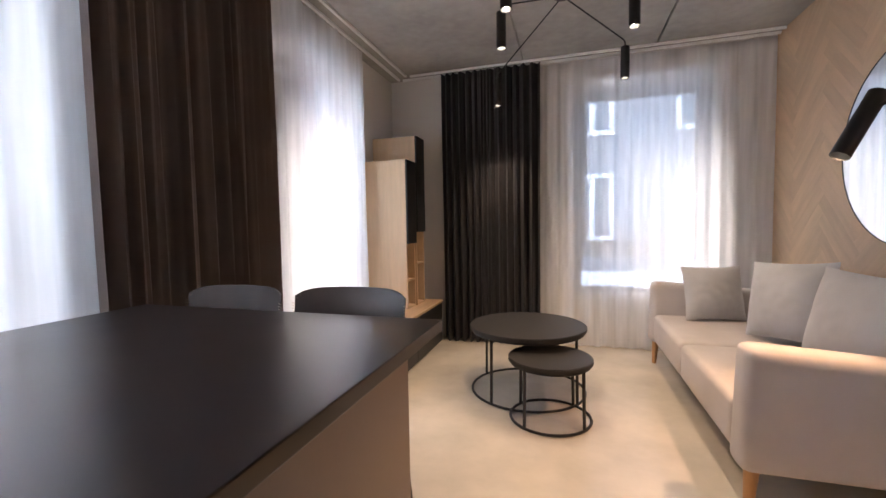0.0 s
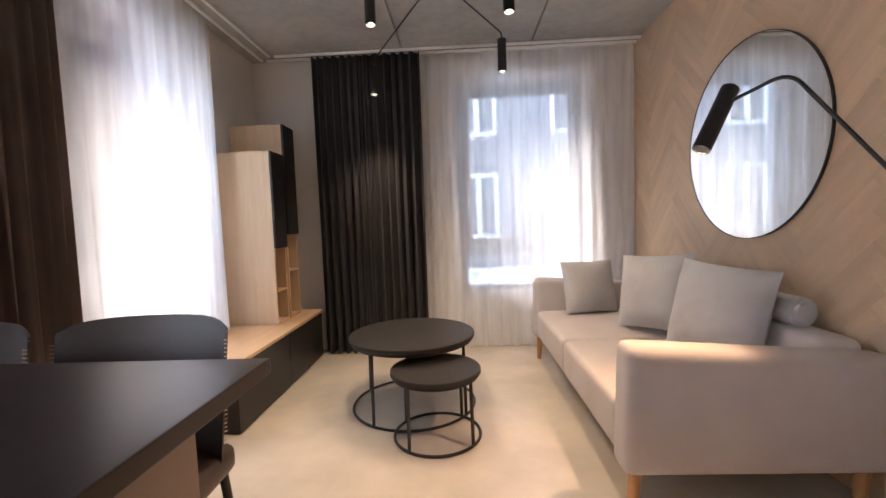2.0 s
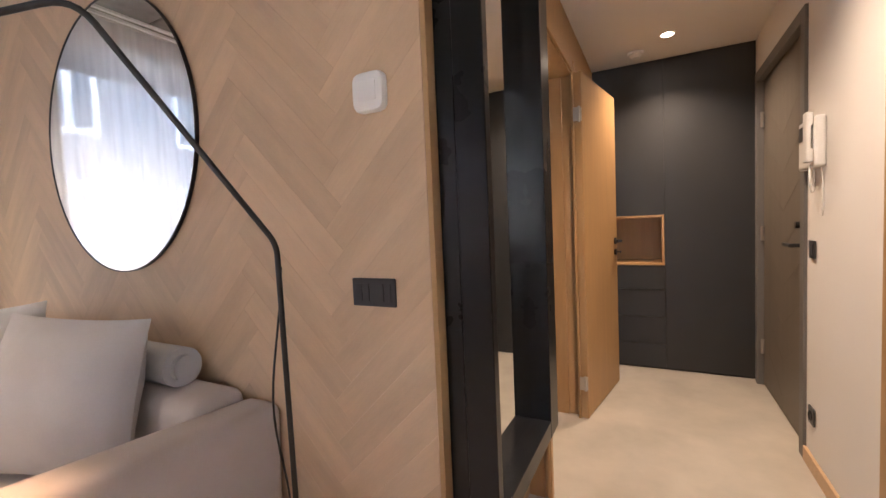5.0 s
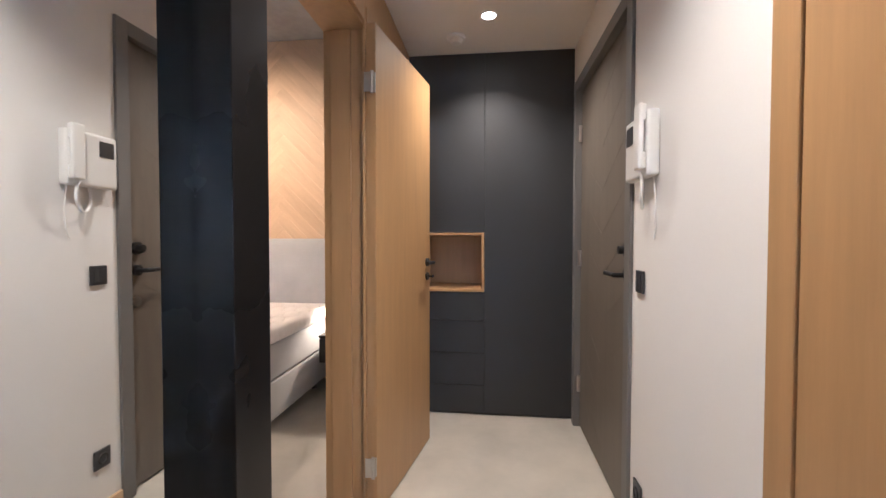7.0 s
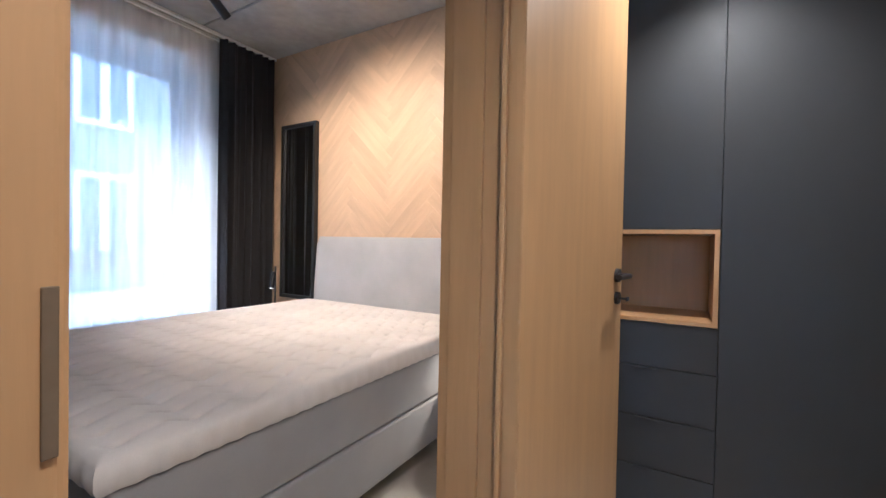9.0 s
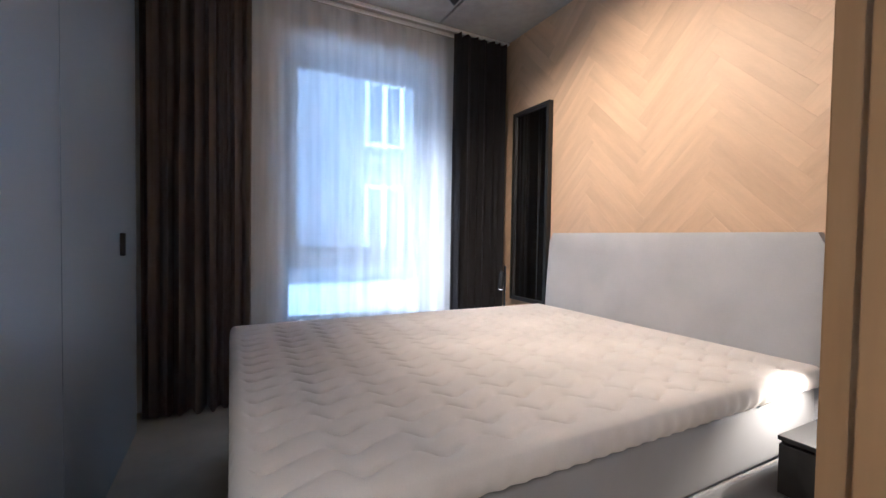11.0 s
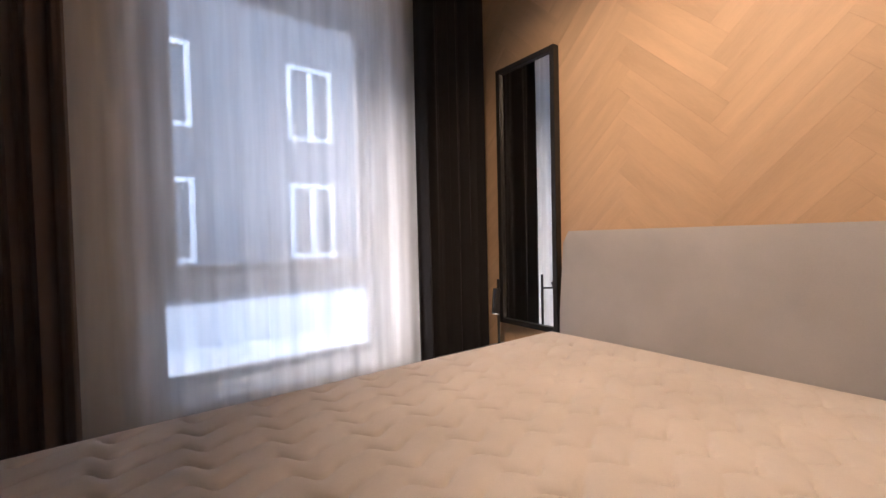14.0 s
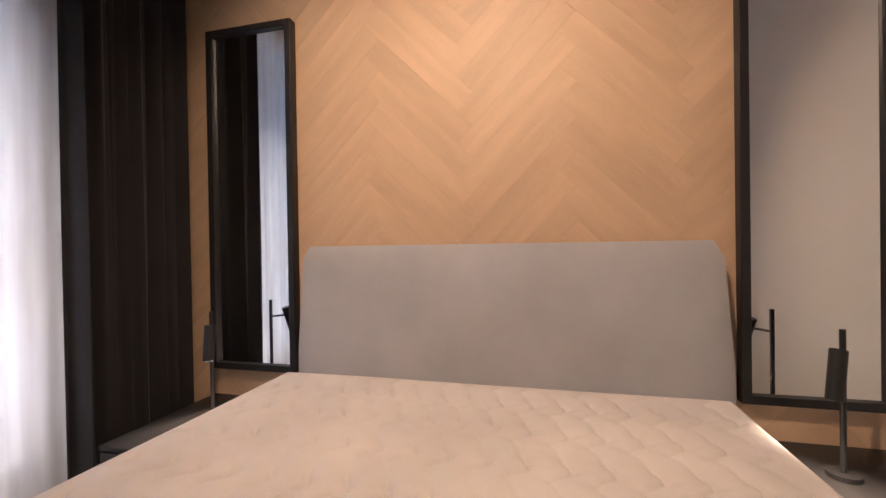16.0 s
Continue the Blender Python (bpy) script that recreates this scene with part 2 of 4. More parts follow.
def struct(name, fn, mat, label=""):
    return tagged(build(name, fn, mat), label=label, kind="structure")


def pierced(bm, axis, c0, c1, a0, a1, z0, z1, holes):
    """A wall from c0 to c1 in thickness, with real openings (a0, a1, z0, z1)."""
    As = sorted({a0, a1, *[h[0] for h in holes], *[h[1] for h in holes]})
    for p, q in zip(As, As[1:]):
        spans = [(z0, z1)]
        for h in holes:
            if h[0] <= p and h[1] >= q:
                spans = [s for lo, hi in spans for s in ((lo, min(hi, h[2])), (max(lo, h[3]), hi)) if s[1] - s[0] > 1e-4]
        for lo, hi in spans:
            if axis == "y":
                box(bm, (p, c0, lo), (q, c1, hi))
            else:
                box(bm, (c0, p, lo), (c1, q, hi))


# ---- plan ----
SX = 1.82            # face of the herringbone wall behind the sofa
BX = 5.125           # face of the herringbone wall behind the bed
WX = -1.87           # west wall, inner face
NY = 4.42            # north wall, inner face
CZ = 2.88            # raw ceiling
HZ = 2.44            # hall ceiling
DOORX = (2.652, 3.49)

struct("floor", lambda bm: box(bm, (WX - 0.4, -1.7, -0.2), (5.4, 4.9, 0)), FLOOR, "polished beige-grey concrete floor running through all rooms")


def slabs(bm):
    cuts = [WX - 0.4, -0.37, 0.83, 2.03, 3.23, 4.43, 5.4]
    for p, q in zip(cuts, cuts[1:]):
        box(bm, (p + 0.006, -1.7, CZ), (q - 0.006, 4.9, CZ + 0.2), 0.006, 1)
    box(bm, (cuts[0], -1.7, CZ + 0.03), (cuts[-1], 4.9, CZ + 0.22))


struct("ceiling", slabs, CONCRETE, "raw mottled concrete slab ceiling with joints")
struct("ceiling_hall", lambda bm: box(bm, (1.96, 0.1, HZ), (5.1, 1.249, HZ + 0.06)), PLASTER, "white lowered ceiling of the hall")

LIVWIN = (0.12, 1.39, 0.50, 2.65)
BEDWIN = (3.27, 4.53, 0.42, 2.62)
struct("wall_north", lambda bm: pierced(bm, "y", NY, NY + 0.42, WX - 0.4, 5.4, 0, CZ, [LIVWIN, BEDWIN]), WALLGREY, "warm white outer wall with two tall windows")
# WESTS is stretched southwards, out of view, to let more daylight into the kitchen.
WESTN, WESTS = (2.40, 3.55, 0.50, 2.62), (-1.45, 1.10, 0.50, 2.62)
struct("wall_west", lambda bm: pierced(bm, "x", WX - 0.4, WX, -1.7, NY, 0, CZ, [WESTN, WESTS]), WALLGREY, "warm white outer wall with two tall windows")
wall_sofa = struct("wall_sofa", lambda bm: box(bm, (SX, 1.335, 0), (1.955, NY, CZ)), OAK, "partition clad in herringbone oak planks")
wall_bed = struct("wall_bed", lambda bm: box(bm, (BX, 1.425, 0), (BX + 0.15, NY, CZ)), OAK, "end wall clad in herringbone oak planks")


def hall_wall(bm):
    box(bm, (1.955, 1.32, 0), (2.6135, 1.41, CZ))
    box(bm, (2.6135, 1.25, 0), (DOORX[0] - 0.03, 1.41, CZ))
    box(bm, (DOORX[0] - 0.03, 1.25, 2.13), (DOORX[1] + 0.03, 1.41, CZ))
    box(bm, (DOORX[1] + 0.03, 1.25, 0), (BX, 1.41, CZ))


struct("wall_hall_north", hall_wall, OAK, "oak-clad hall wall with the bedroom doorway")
struct("wall_bedroom_south", lambda bm: (box(bm, (1.955, 1.411, 0), (DOORX[0] - 0.03, 1.42, CZ)), box(bm, (DOORX[1] + 0.03, 1.411, 0), (BX - 0.004, 1.42, CZ)), box(bm, (DOORX[0] - 0.03, 1.411, 2.13), (DOORX[1] + 0.03, 1.42, CZ))), PLASTER, "white plastered inner face of the bedroom")
struct("wall_bedroom_west", lambda bm: box(bm, (1.959, 1.424, 0), (1.975, NY, CZ)), PLASTER, "white plastered wall behind the wardrobe")
struct("wall_hall_south", lambda bm: pierced(bm, "y", -0.02, 0.15, 1.7, 5.1, 0, CZ, [(3.41, 4.50, -0.01, 2.19)]), PLASTER, "white plastered hall wall beside the entrance")
struct("wall_stair_side", lambda bm: box(bm, (3.2, -0.2, 0), (5.1, -0.12, CZ)), PLASTER, "plain wall outside the entrance door")
struct("wall_south", lambda bm: (box(bm, (WX - 0.4, -1.7, 0), (1.7, -1.55, CZ)), box(bm, (1.55, -1.55, 0), (1.7, -0.02, CZ)), box(bm, (5.1, -0.2, 0), (5.2, 1.25, CZ))), PLASTER, "plain white walls closing the kitchen side")
struct("wall_end_trim", lambda bm: box(bm, (SX - 0.009, 1.318, 0), (1.953, 1.334, CZ), 0.003), OAK, "oak edge strip at the end of the partition")
struct("baseboard", lambda bm: box(bm, (2.59, 0.151, 0), (3.405, 0.166, 0.07), 0.003), OAK_FLAT, "low oak baseboard along the hall wall")


# ---- windows ----
def window(name, axis, w0, w1, z0, z1, face, side):
    """A fixed low pane under a tall sash, in a deep reveal. face: outer end of the reveal; side: +1 towards y or -1 towards x."""
    P = (lambda a, d, z: (a, face + d, z)) if axis == "y" else (lambda a, d, z: (face - d, a, z))
    root = tagged(new(name), "tall window with an opening sash above a low fixed pane", "window", kind="structure")
    rail = (0.89, 1.045)

    def fr(bm):
        for a0, a1, b0, b1 in ((w0, w0 + 0.07, z0, z1), (w1 - 0.07, w1, z0, z1), (w0 + 0.07, w1 - 0.07, z0, z0 + 0.07), (w0 + 0.07, w1 - 0.07, z1 - 0.07, z1), (w0 + 0.07, w1 - 0.07, rail[0], rail[1] - 0.06)):
            box(bm, P(a0, 0.0, b0), P(a1, 0.08, b1), 0.006, 1)

    def sash(bm):
        a0, a1, b0, b1, t = w0 + 0.055, w1 - 0.055, rail[1] - 0.055, z1 - 0.055, 0.065
        for p in ((a0, a0 + t, b0, b1), (a1 - t, a1, b0, b1), (a0 + t, a1 - t, b0, b0 + t), (a0 + t, a1 - t, b1 - t, b1)):
            box(bm, P(p[0], -0.02, p[2]), P(p[1], -0.001, p[3]), 0.006, 2)

    def handle(bm):
        box(bm, P(w0 + 0.075, -0.028, 1.55), P(w0 + 0.10, -0.021, 1.63), 0.003)
        box(bm, P(w0 + 0.08, -0.05, 1.50), P(w0 + 0.095, -0.028, 1.62), 0.004)

    build("frame", fr, PVC, root)
    build("sash", sash, PVC, root)
    def beads(bm):
        a0, a1, b0, b1 = w0 + 0.121, w1 - 0.121, rail[1] + 0.011, z1 - 0.121
        for p in ((a0, a0 + 0.008, b0, b1), (a1 - 0.008, a1, b0, b1), (a0 + 0.008, a1 - 0.008, b0, b0 + 0.008), (a0 + 0.008, a1 - 0.008, b1 - 0.008, b1)):
            box(bm, P(p[0], -0.012, p[2]), P(p[1], 0.029, p[3]), 0.002, 1)

    build("handle", handle, WHITEPLASTIC, root)
    build("glazing_bead", beads, WHITEPLASTIC, root)
    for b0, b1 in ((z0 + 0.07, rail[0]), (rail[1], z1 - 0.11)):
        g = build("pane", lambda bm: box(bm, P(w0 + 0.072, 0.03, b0), P(w1 - 0.072, 0.042, b1)), GLASS, root)
        g.visible_shadow = False
    build("sill", lambda bm: box(bm, P(w0 + 0.002, -0.30, z0 + 0.001), P(w1 - 0.002, -0.002, z0 + 0.022), 0.006), WHITEPLASTIC, root)
    return root


window("window_living_north", "y", *LIVWIN, NY + 0.29, 1)
window("window_bedroom", "y", *BEDWIN, NY + 0.29, 1)
window("window_living_west", "x", *WESTN, WX - 0.25, -1)
window("window_kitchen_west", "x", *WESTS, WX - 0.25, -1)


# ---- curtains and rails ----
def curtain(name, axis, at, a0, a1, z0, z1, folds, amp, mat, label, seed, thick=0.0, gather=0.0):
    rnd = random.Random(seed)
    ph = [rnd.uniform(0, 6.28) for _ in range(6)]
    n, rows = int(folds * 12), 22

    def fn(bm):
        grid = []
        for j in range(rows + 1):
            v = j / rows
            line = []
            for i in range(n + 1):
                u = i / n
                warp = u + 0.018 * math.sin(5 * u + ph[0]) + 0.008 * math.sin(17 * u + ph[1] + 0.8 * v)
                sway = 1 + 0.35 * math.sin(9 * u + ph[2]) + 0.25 * math.sin(23 * u + ph[3])
                d = amp * (0.72 + 0.28 * v) * sway * math.sin(2 * math.pi * folds * warp + 0.5 * math.sin(3 * v + ph[4] + 6 * u))
                d += 0.25 * amp * math.sin(2 * math.pi * folds * 2.3 * warp + ph[5])
                mid = (a0 + a1) / 2
                a = mid + (a0 - mid + (a1 - a0) * u) * (1 - gather * (1 - abs(2 * v - 1) ** 0.5)) + 0.006 * v * math.sin(11 * u + ph[1])
                z = z1 + (z0 - z1) * v + (0.012 * math.sin(2 * math.pi * folds * u + ph[2]) * v ** 8)
                line.append(bm.verts.new((a, at + d, z) if axis == "y" else (at + d, a, z)))
            grid.append(line)
        for j in range(rows):
            for i in range(n):
                bm.faces.new((grid[j][i], grid[j][i + 1], grid[j + 1][i + 1], grid[j + 1][i]))
        if thick:
            bmesh.ops.solidify(bm, geom=bm.faces[:], thickness=thick)

    return tagged(build(name, fn, mat, smooth=True), label, "curtain")


curtain("sheer_curtain", "y", 4.36, -0.30, 1.79, 0.015, 2.84, 13, 0.015, SHEER, "white sheer voile curtain hanging to the floor over a window", 1)
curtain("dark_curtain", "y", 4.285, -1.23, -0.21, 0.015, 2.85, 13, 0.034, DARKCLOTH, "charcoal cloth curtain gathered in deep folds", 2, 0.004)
curtain("sheer_curtain", "x", -1.735, 1.98, 3.46, 0.455, 2.84, 9, 0.015, SHEER, "white sheer voile curtain over the window above the bench", 3)
curtain("dark_curtain", "x", -1.65, 1.11, 2.14, 0.015, 2.85, 13, 0.036, BROWNCLOTH_LIT, "brown cloth curtain gathered between two windows, lamp light in its colour", 4, 0.004)
curtain("sheer_curtain", "x", -1.735, -1.5, 1.16, 0.015, 2.84, 15, 0.015, SHEER, "white sheer voile curtain beside the kitchen counter", 5)
curtain("sheer_curtain", "y", 4.35, 2.96, 4.66, 0.015, 2.84, 10, 0.015, SHEER, "white sheer voile curtain in front of the bedroom window", 6)
curtain("dark_curtain", "y", 4.26, 2.44, 3.05, 0.015, 2.85, 8, 0.038, BROWNCLOTH_LIT, "brown bedroom curtain gathered in folds, lamp light in its colour", 7, 0.004)
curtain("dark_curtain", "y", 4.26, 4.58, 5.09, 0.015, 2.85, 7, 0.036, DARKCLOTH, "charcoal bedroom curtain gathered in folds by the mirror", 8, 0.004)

TRACK = "white double curtain track fixed to the concrete ceiling"
for name, f in (("curtain_track", lambda bm: (box(bm, (-1.58, 4.25, CZ - 0.022), (1.815, 4.275, CZ - 0.001), 0.004), box(bm, (-1.70, 4.345, CZ - 0.022), (1.815, 4.37, CZ - 0.001), 0.004))),
                ("curtain_track", lambda bm: (box(bm, (-1.635, -1.53, CZ - 0.022), (-1.61, 4.248, CZ - 0.001), 0.004), box(bm, (-1.75, -1.53, CZ - 0.022), (-1.725, 4.342, CZ - 0.001), 0.004))),
                ("curtain_track", lambda bm: (box(bm, (2.42, 4.25, CZ - 0.022), (5.12, 4.275, CZ - 0.001), 0.004), box(bm, (2.42, 4.345, CZ - 0.022), (5.12, 4.37, CZ - 0.001), 0.004)))):
    tagged(build(name, f, WHITEPLASTIC), TRACK, "curtain track")


# ---- kitchen counter and stools ----
island = thing("kitchen_counter", "dark laminate counter top on a brown panelled base", "counter", (0, 0, 0))
build("top", lambda bm: box(bm, (-1.56, -0.55, 0.925), (-0.318, 1.218, 0.96), 0.003), COUNTER, island)
build("end_panel", lambda bm: box(bm, (-0.378, -0.5, 0.0), (-0.342, 0.985, 0.924), 0.002), PANEL, island)
build("back_panel", lambda bm: box(bm, (-1.55, 0.93, 0.0), (-0.379, 0.968, 0.924), 0.002), PANEL, island)
build("cabinet_body", lambda bm: (box(bm, (-1.55, -0.46, 0.08), (-0.38, 0.928, 0.923)), box(bm, (-1.5, -0.4, 0.0), (-0.4, 0.9, 0.08))), GRAPHITE, island)


def shell(bm, w0, w1, h, curve, lean, thick=0.03, n=18, rows=12):
    """A padded back rest: narrower at the top, wrapped round the sitter, with rounded corners."""
    g = []
    for side in (0, 1):
        lay = []
        for j in range(rows + 1):
            v = j / rows
            row = []
            for i in range(n + 1):
                u = 2 * i / n - 1
                half = (w0 + (w1 - w0) * v) / 2
                drop = 0.028 * abs(u) ** 7
                puff = thick * 0.5 * (1 - 0.75 * max(abs(u), abs(2 * v - 1)) ** 6)
                y = lean * v - curve * u * u
                row.append(bm.verts.new((half * u, y + (puff if side else -puff), h * v - drop * v)))
            lay.append(row)
        g.append(lay)
    for side in (0, 1):
        for j in range(rows):
            for i in range(n):
                q = (g[side][j][i], g[side][j][i + 1], g[side][j + 1][i + 1], g[side][j + 1][i])
                bm.faces.new(q if side else q[::-1])
    edge = [(j, 0) for j in range(rows + 1)] + [(rows, i) for i in range(1, n + 1)] + [(j, n) for j in range(rows - 1, -1, -1)] + [(0, i) for i in range(n - 1, 0, -1)]
    for (j, i), (k, m) in zip(edge, edge[1:] + edge[:1]):
        bm.faces.new((g[0][j][i], g[0][k][m], g[1][k][m], g[1][j][i]))


def stool(at, turn):
    s = thing("counter_stool", "brown leather counter stool with stitched back and black legs", "stool", at, turn, "stools at the counter")
    b = build("backrest", lambda bm: shell(bm, 0.44, 0.455, 0.36, 0.07, 0.055), LEATHER, s, True)
    b.location = (0, 0.19, 0.66)
    seat = build("seat", lambda bm: box(bm, (-0.22, -0.2, 0.60), (0.22, 0.2, 0.675), 0.032, 4), LEATHER, s, True)

    def stitches(bm):
        for k in range(46):
            u = -1 + 2 * k / 45
            rod(bm, (0.2235 * u, 0.246 - 0.07 * u * u, 1.008 - 0.028 * abs(u) ** 7), (0.2235 * u + 0.004, 0.242 - 0.07 * u * u, 1.0125 - 0.028 * abs(u) ** 7), 0.0016, seg=5)
        for sx in (-1, 1):
            for k in range(26):
                z = 0.70 + 0.0105 * k
                rod(bm, (sx * 0.2265, 0.125 + 0.12 * (z - 0.66) + 0.006, z), (sx * 0.2285, 0.118 + 0.12 * (z - 0.66), z + 0.004), 0.0016, seg=5)

    build("stitching", stitches, STITCH, s)
    for x in (-1, 1):
        for y in (-1, 1):
            build("leg", lambda bm: rod(bm, (0.19 * x, 0.17 * y, 0.61), (0.235 * x, 0.215 * y, 0.0), 0.012, 0.010), BLACKMETAL, s, True)
    build("foot_rail", lambda bm: pipe(bm, [(-0.22, -0.2, 0.25), (0.22, -0.2, 0.25), (0.22, 0.2, 0.25), (-0.22, 0.2, 0.25), (-0.22, -0.2, 0.25)], 0.008), BLACKMETAL, s, True)
    return s


stool((-0.725, 1.19, 0), 2)
stool((-1.225, 1.15, 0), 0)

# ---- bench with the shelf tower ----
bench = thing("media_bench", "long low bench with oak top and black drawer front", "bench")
build("top", lambda bm: box(bm, (WX + 0.002, 2.70, 0.425), (-1.25, 4.27, 0.45), 0.002), OAK_FLAT, bench)
build("body", lambda bm: box(bm, (WX + 0.002, 2.72, 0.0), (-1.275, 4.24, 0.424)), BLACKWOOD, bench)
for y0, y1 in ((2.705, 3.47), (3.475, 4.24)):
    build("drawer_front", lambda bm: box(bm, (-1.274, y0, 0.012), (-1.256, y1, 0.42), 0.0015), BLACKWOOD, bench)


def shelf_case(name, x1, y0, y1, z1, zd, shelf, label):
    s = thing(name, label, "cabinet", group="shelf tower")
    x0, z0, t = WX + 0.003, 0.451, 0.018

    def case(bm):
        box(bm, (x0, y0, z0), (x1, y0 + t, z1), 0.001)
        box(bm, (x0, y1 - t, z0), (x1, y1, z1), 0.001)
        box(bm, (x0, y0 + t, z1 - t), (x1, y1 - t, z1))
        box(bm, (x0, y0 + t, z0), (x1, y1 - t, z0 + t))
        box(bm, (x0, y0 + t, z0 + t), (x0 + 0.008, y1 - t, z1 - t))
        box(bm, (x0 + 0.008, y0 + t, shelf), (x1 - 0.002, y1 - t, shelf + t))
        box(bm, (x0 + 0.008, y0 + t, zd + 0.002), (x1 - 0.002, y1 - t, zd + t))

    build("case", case, OAK_PALE, s)
    build("door", lambda bm: box(bm, (x1 + 0.001, y0, zd), (x1 + 0.02, y1, z1), 0.0015), BLACKWOOD, s)


shelf_case("shelf_tower", -1.424, 3.668, 3.895, 1.885, 1.085, 0.715, "narrow oak shelf tower with a black upper door")
shelf_case("shelf_tower", -1.41, 3.899, 4.125, 2.15, 1.195, 0.865, "taller narrow oak shelf tower with a black upper door")


# ---- nest of tables ----
def coffee_table(at, R, h, turn, label):
    t = thing("coffee_table", label, "table", at, turn, "nest of round tables")

    def top(bm):
        bmesh.ops.create_cone(bm, cap_ends=True, segments=72, radius1=R, radius2=R, depth=0.028, matrix=Matrix.Translation((0, 0, h - 0.014)))
        es = [e for e in bm.edges if abs(e.verts[0].co.z - e.verts[1].co.z) < 1e-5]
        bmesh.ops.bevel(bm, geom=es, offset=0.004, segments=2, affect="EDGES")

    build("top", top, BLACKWOOD, t, True)
    build("base_ring", lambda bm: ring(bm, (0, 0, 0.009), R - 0.012, 0.009), BLACKMETAL, t, True)
    build("top_ring", lambda bm: ring(bm, (0, 0, h - 0.038), R - 0.02, 0.009), BLACKMETAL, t, True)
    for k in range(4):
        a = radians(45 + 90 * k)
        build("leg", lambda bm: rod(bm, ((R - 0.014) * math.cos(a), (R - 0.014) * math.sin(a), 0.008), ((R - 0.02) * math.cos(a), (R - 0.02) * math.sin(a), h - 0.03), 0.010), BLACKMETAL, t, True)


coffee_table((-0.24, 3.13, 0), 0.43, 0.50, 14, "large round black wooden coffee table on a ring base")
coffee_table((-0.055, 2.69, 0), 0.265, 0.405, 10, "small round black side table tucked under the larger one")

# ---- sofa ----
sofa = thing("sofa", "light grey-beige woven sofa on tapered wooden legs", "sofa")


def arm_shape(bm, y0, y1):
    box(bm, (0.735, y0, 0.205), (1.795, y1, 0.735), 0.055, 5)
    for v in bm.verts:
        if v.co.z > 0.5:
            v.co.z -= 0.075 * max(0, (v.co.x - 0.95) / 0.85) ** 1.3
        v.co.x += 0.018 * math.sin((v.co.z - 0.2) * 3.1)


build("armrest", lambda bm: arm_shape(bm, 1.925, 2.085), SOFACLOTH, sofa, True)
build("armrest", lambda bm: arm_shape(bm, 3.90, 4.06), SOFACLOTH, sofa, True)
build("frame", lambda bm: box(bm, (0.79, 2.075, 0.205), (1.79, 3.91, 0.30), 0.03, 3), SOFACLOTH, sofa, True)
build("backrest", lambda bm: box(bm, (1.60, 2.08, 0.25), (1.795, 3.905, 0.70), 0.06, 4), SOFACLOTH, sofa, True)


def seat_pad(bm, y0, y1):
    box(bm, (0.755, y0, 0.225), (1.62, y1, 0.455), 0.05, 5)
    for v in bm.verts:
        if v.co.z > 0.38:
            v.co.z += 0.02 * math.cos((v.co.x - 1.18) * 2.6) * math.cos((v.co.y - (y0 + y1) / 2) * 2.4)


for p in ((2.09, 2.99), (2.995, 3.895)):
    build("seat_cushion", lambda bm: seat_pad(bm, *p), SOFACLOTH, sofa, True)
for x in (0.80, 1.70):
    for y in (1.99, 4.0):
        build("leg", lambda bm: rod(bm, (x, y, 0.21), (x - 0.012, y, 0.0), 0.030, 0.017, 14), LEGWOOD, sofa, True)


def pillow(name, at, rot, w, h, t, label, mat, seed):
    rnd = random.Random(seed)
    off = Vector((rnd.uniform(0, 9), rnd.uniform(0, 9), rnd.uniform(0, 9)))
    n = 30

    def fn(bm):
        g = []
        for side in (1, -1):
            lay = []
            for j in range(n + 1):
                v = 2 * j / n - 1
                row = []
                for i in range(n + 1):
                    u = 2 * i / n - 1
                    pinch = 1 - 0.055 * (1 - u * u) * abs(v) ** 3
                    pinch2 = 1 - 0.055 * (1 - v * v) * abs(u) ** 3
                    d = max(0, (1 - abs(u) ** 2.6) * (1 - abs(v) ** 2.6)) ** 0.72
                    p = Vector((w / 2 * u * pinch2, side * (t / 2 * d), h / 2 * v * pinch))
                    p.y += side * d * (0.013 * noise.noise(off + p * 7) + 0.006 * noise.noise(off + p * 19))
                    p.y += side * 0.006 * (d - d * d) * 4 * abs(noise.noise(off + Vector((p.x * 22, 0, p.z * 9))))
                    row.append(bm.verts.new(p))
                lay.append(row)
            g.append(lay)
        for k, lay in enumerate(g):
            for j in range(n):
                for i in range(n):
                    q = (lay[j][i], lay[j][i + 1], lay[j + 1][i + 1], lay[j + 1][i])
                    bm.faces.new(q if k else q[::-1])
        bmesh.ops.remove_doubles(bm, verts=bm.verts[:], dist=0.0008)

    ob = build(name, fn, mat, smooth=True)
    ob.matrix_basis = pose(*at, *rot)
    return tagged(ob, label, "cushion", "cushions on the sofa")


pillow("cushion", (1.17, 3.77, 0.675), (-14, 0, 12), 0.46, 0.44, 0.20, "square grey cushion leaning against the far arm", CUSHION, 3)
pillow("cushion", (1.40, 3.12, 0.735), (13, 4, 124), 0.50, 0.51, 0.25, "large grey cushion leaning on the sofa back", CUSHION, 4)
pillow("cushion", (1.455, 2.53, 0.725), (13, -3, 110), 0.54, 0.52, 0.25, "large grey cushion leaning on the sofa back", CUSHION, 5)


def bolster(bm):
    rod(bm, (1.70, 2.27, 0.768), (1.70, 3.85, 0.768), 0.070, seg=28)
    es = [e for e in bm.edges if abs(e.verts[0].co.y - e.verts[1].co.y) < 1e-4]
    bmesh.ops.bevel(bm, geom=es, offset=0.025, segments=4, affect="EDGES")


tagged(build("bolster", bolster, CUSHION, smooth=True), "long grey bolster lying along the sofa back", "cushion")

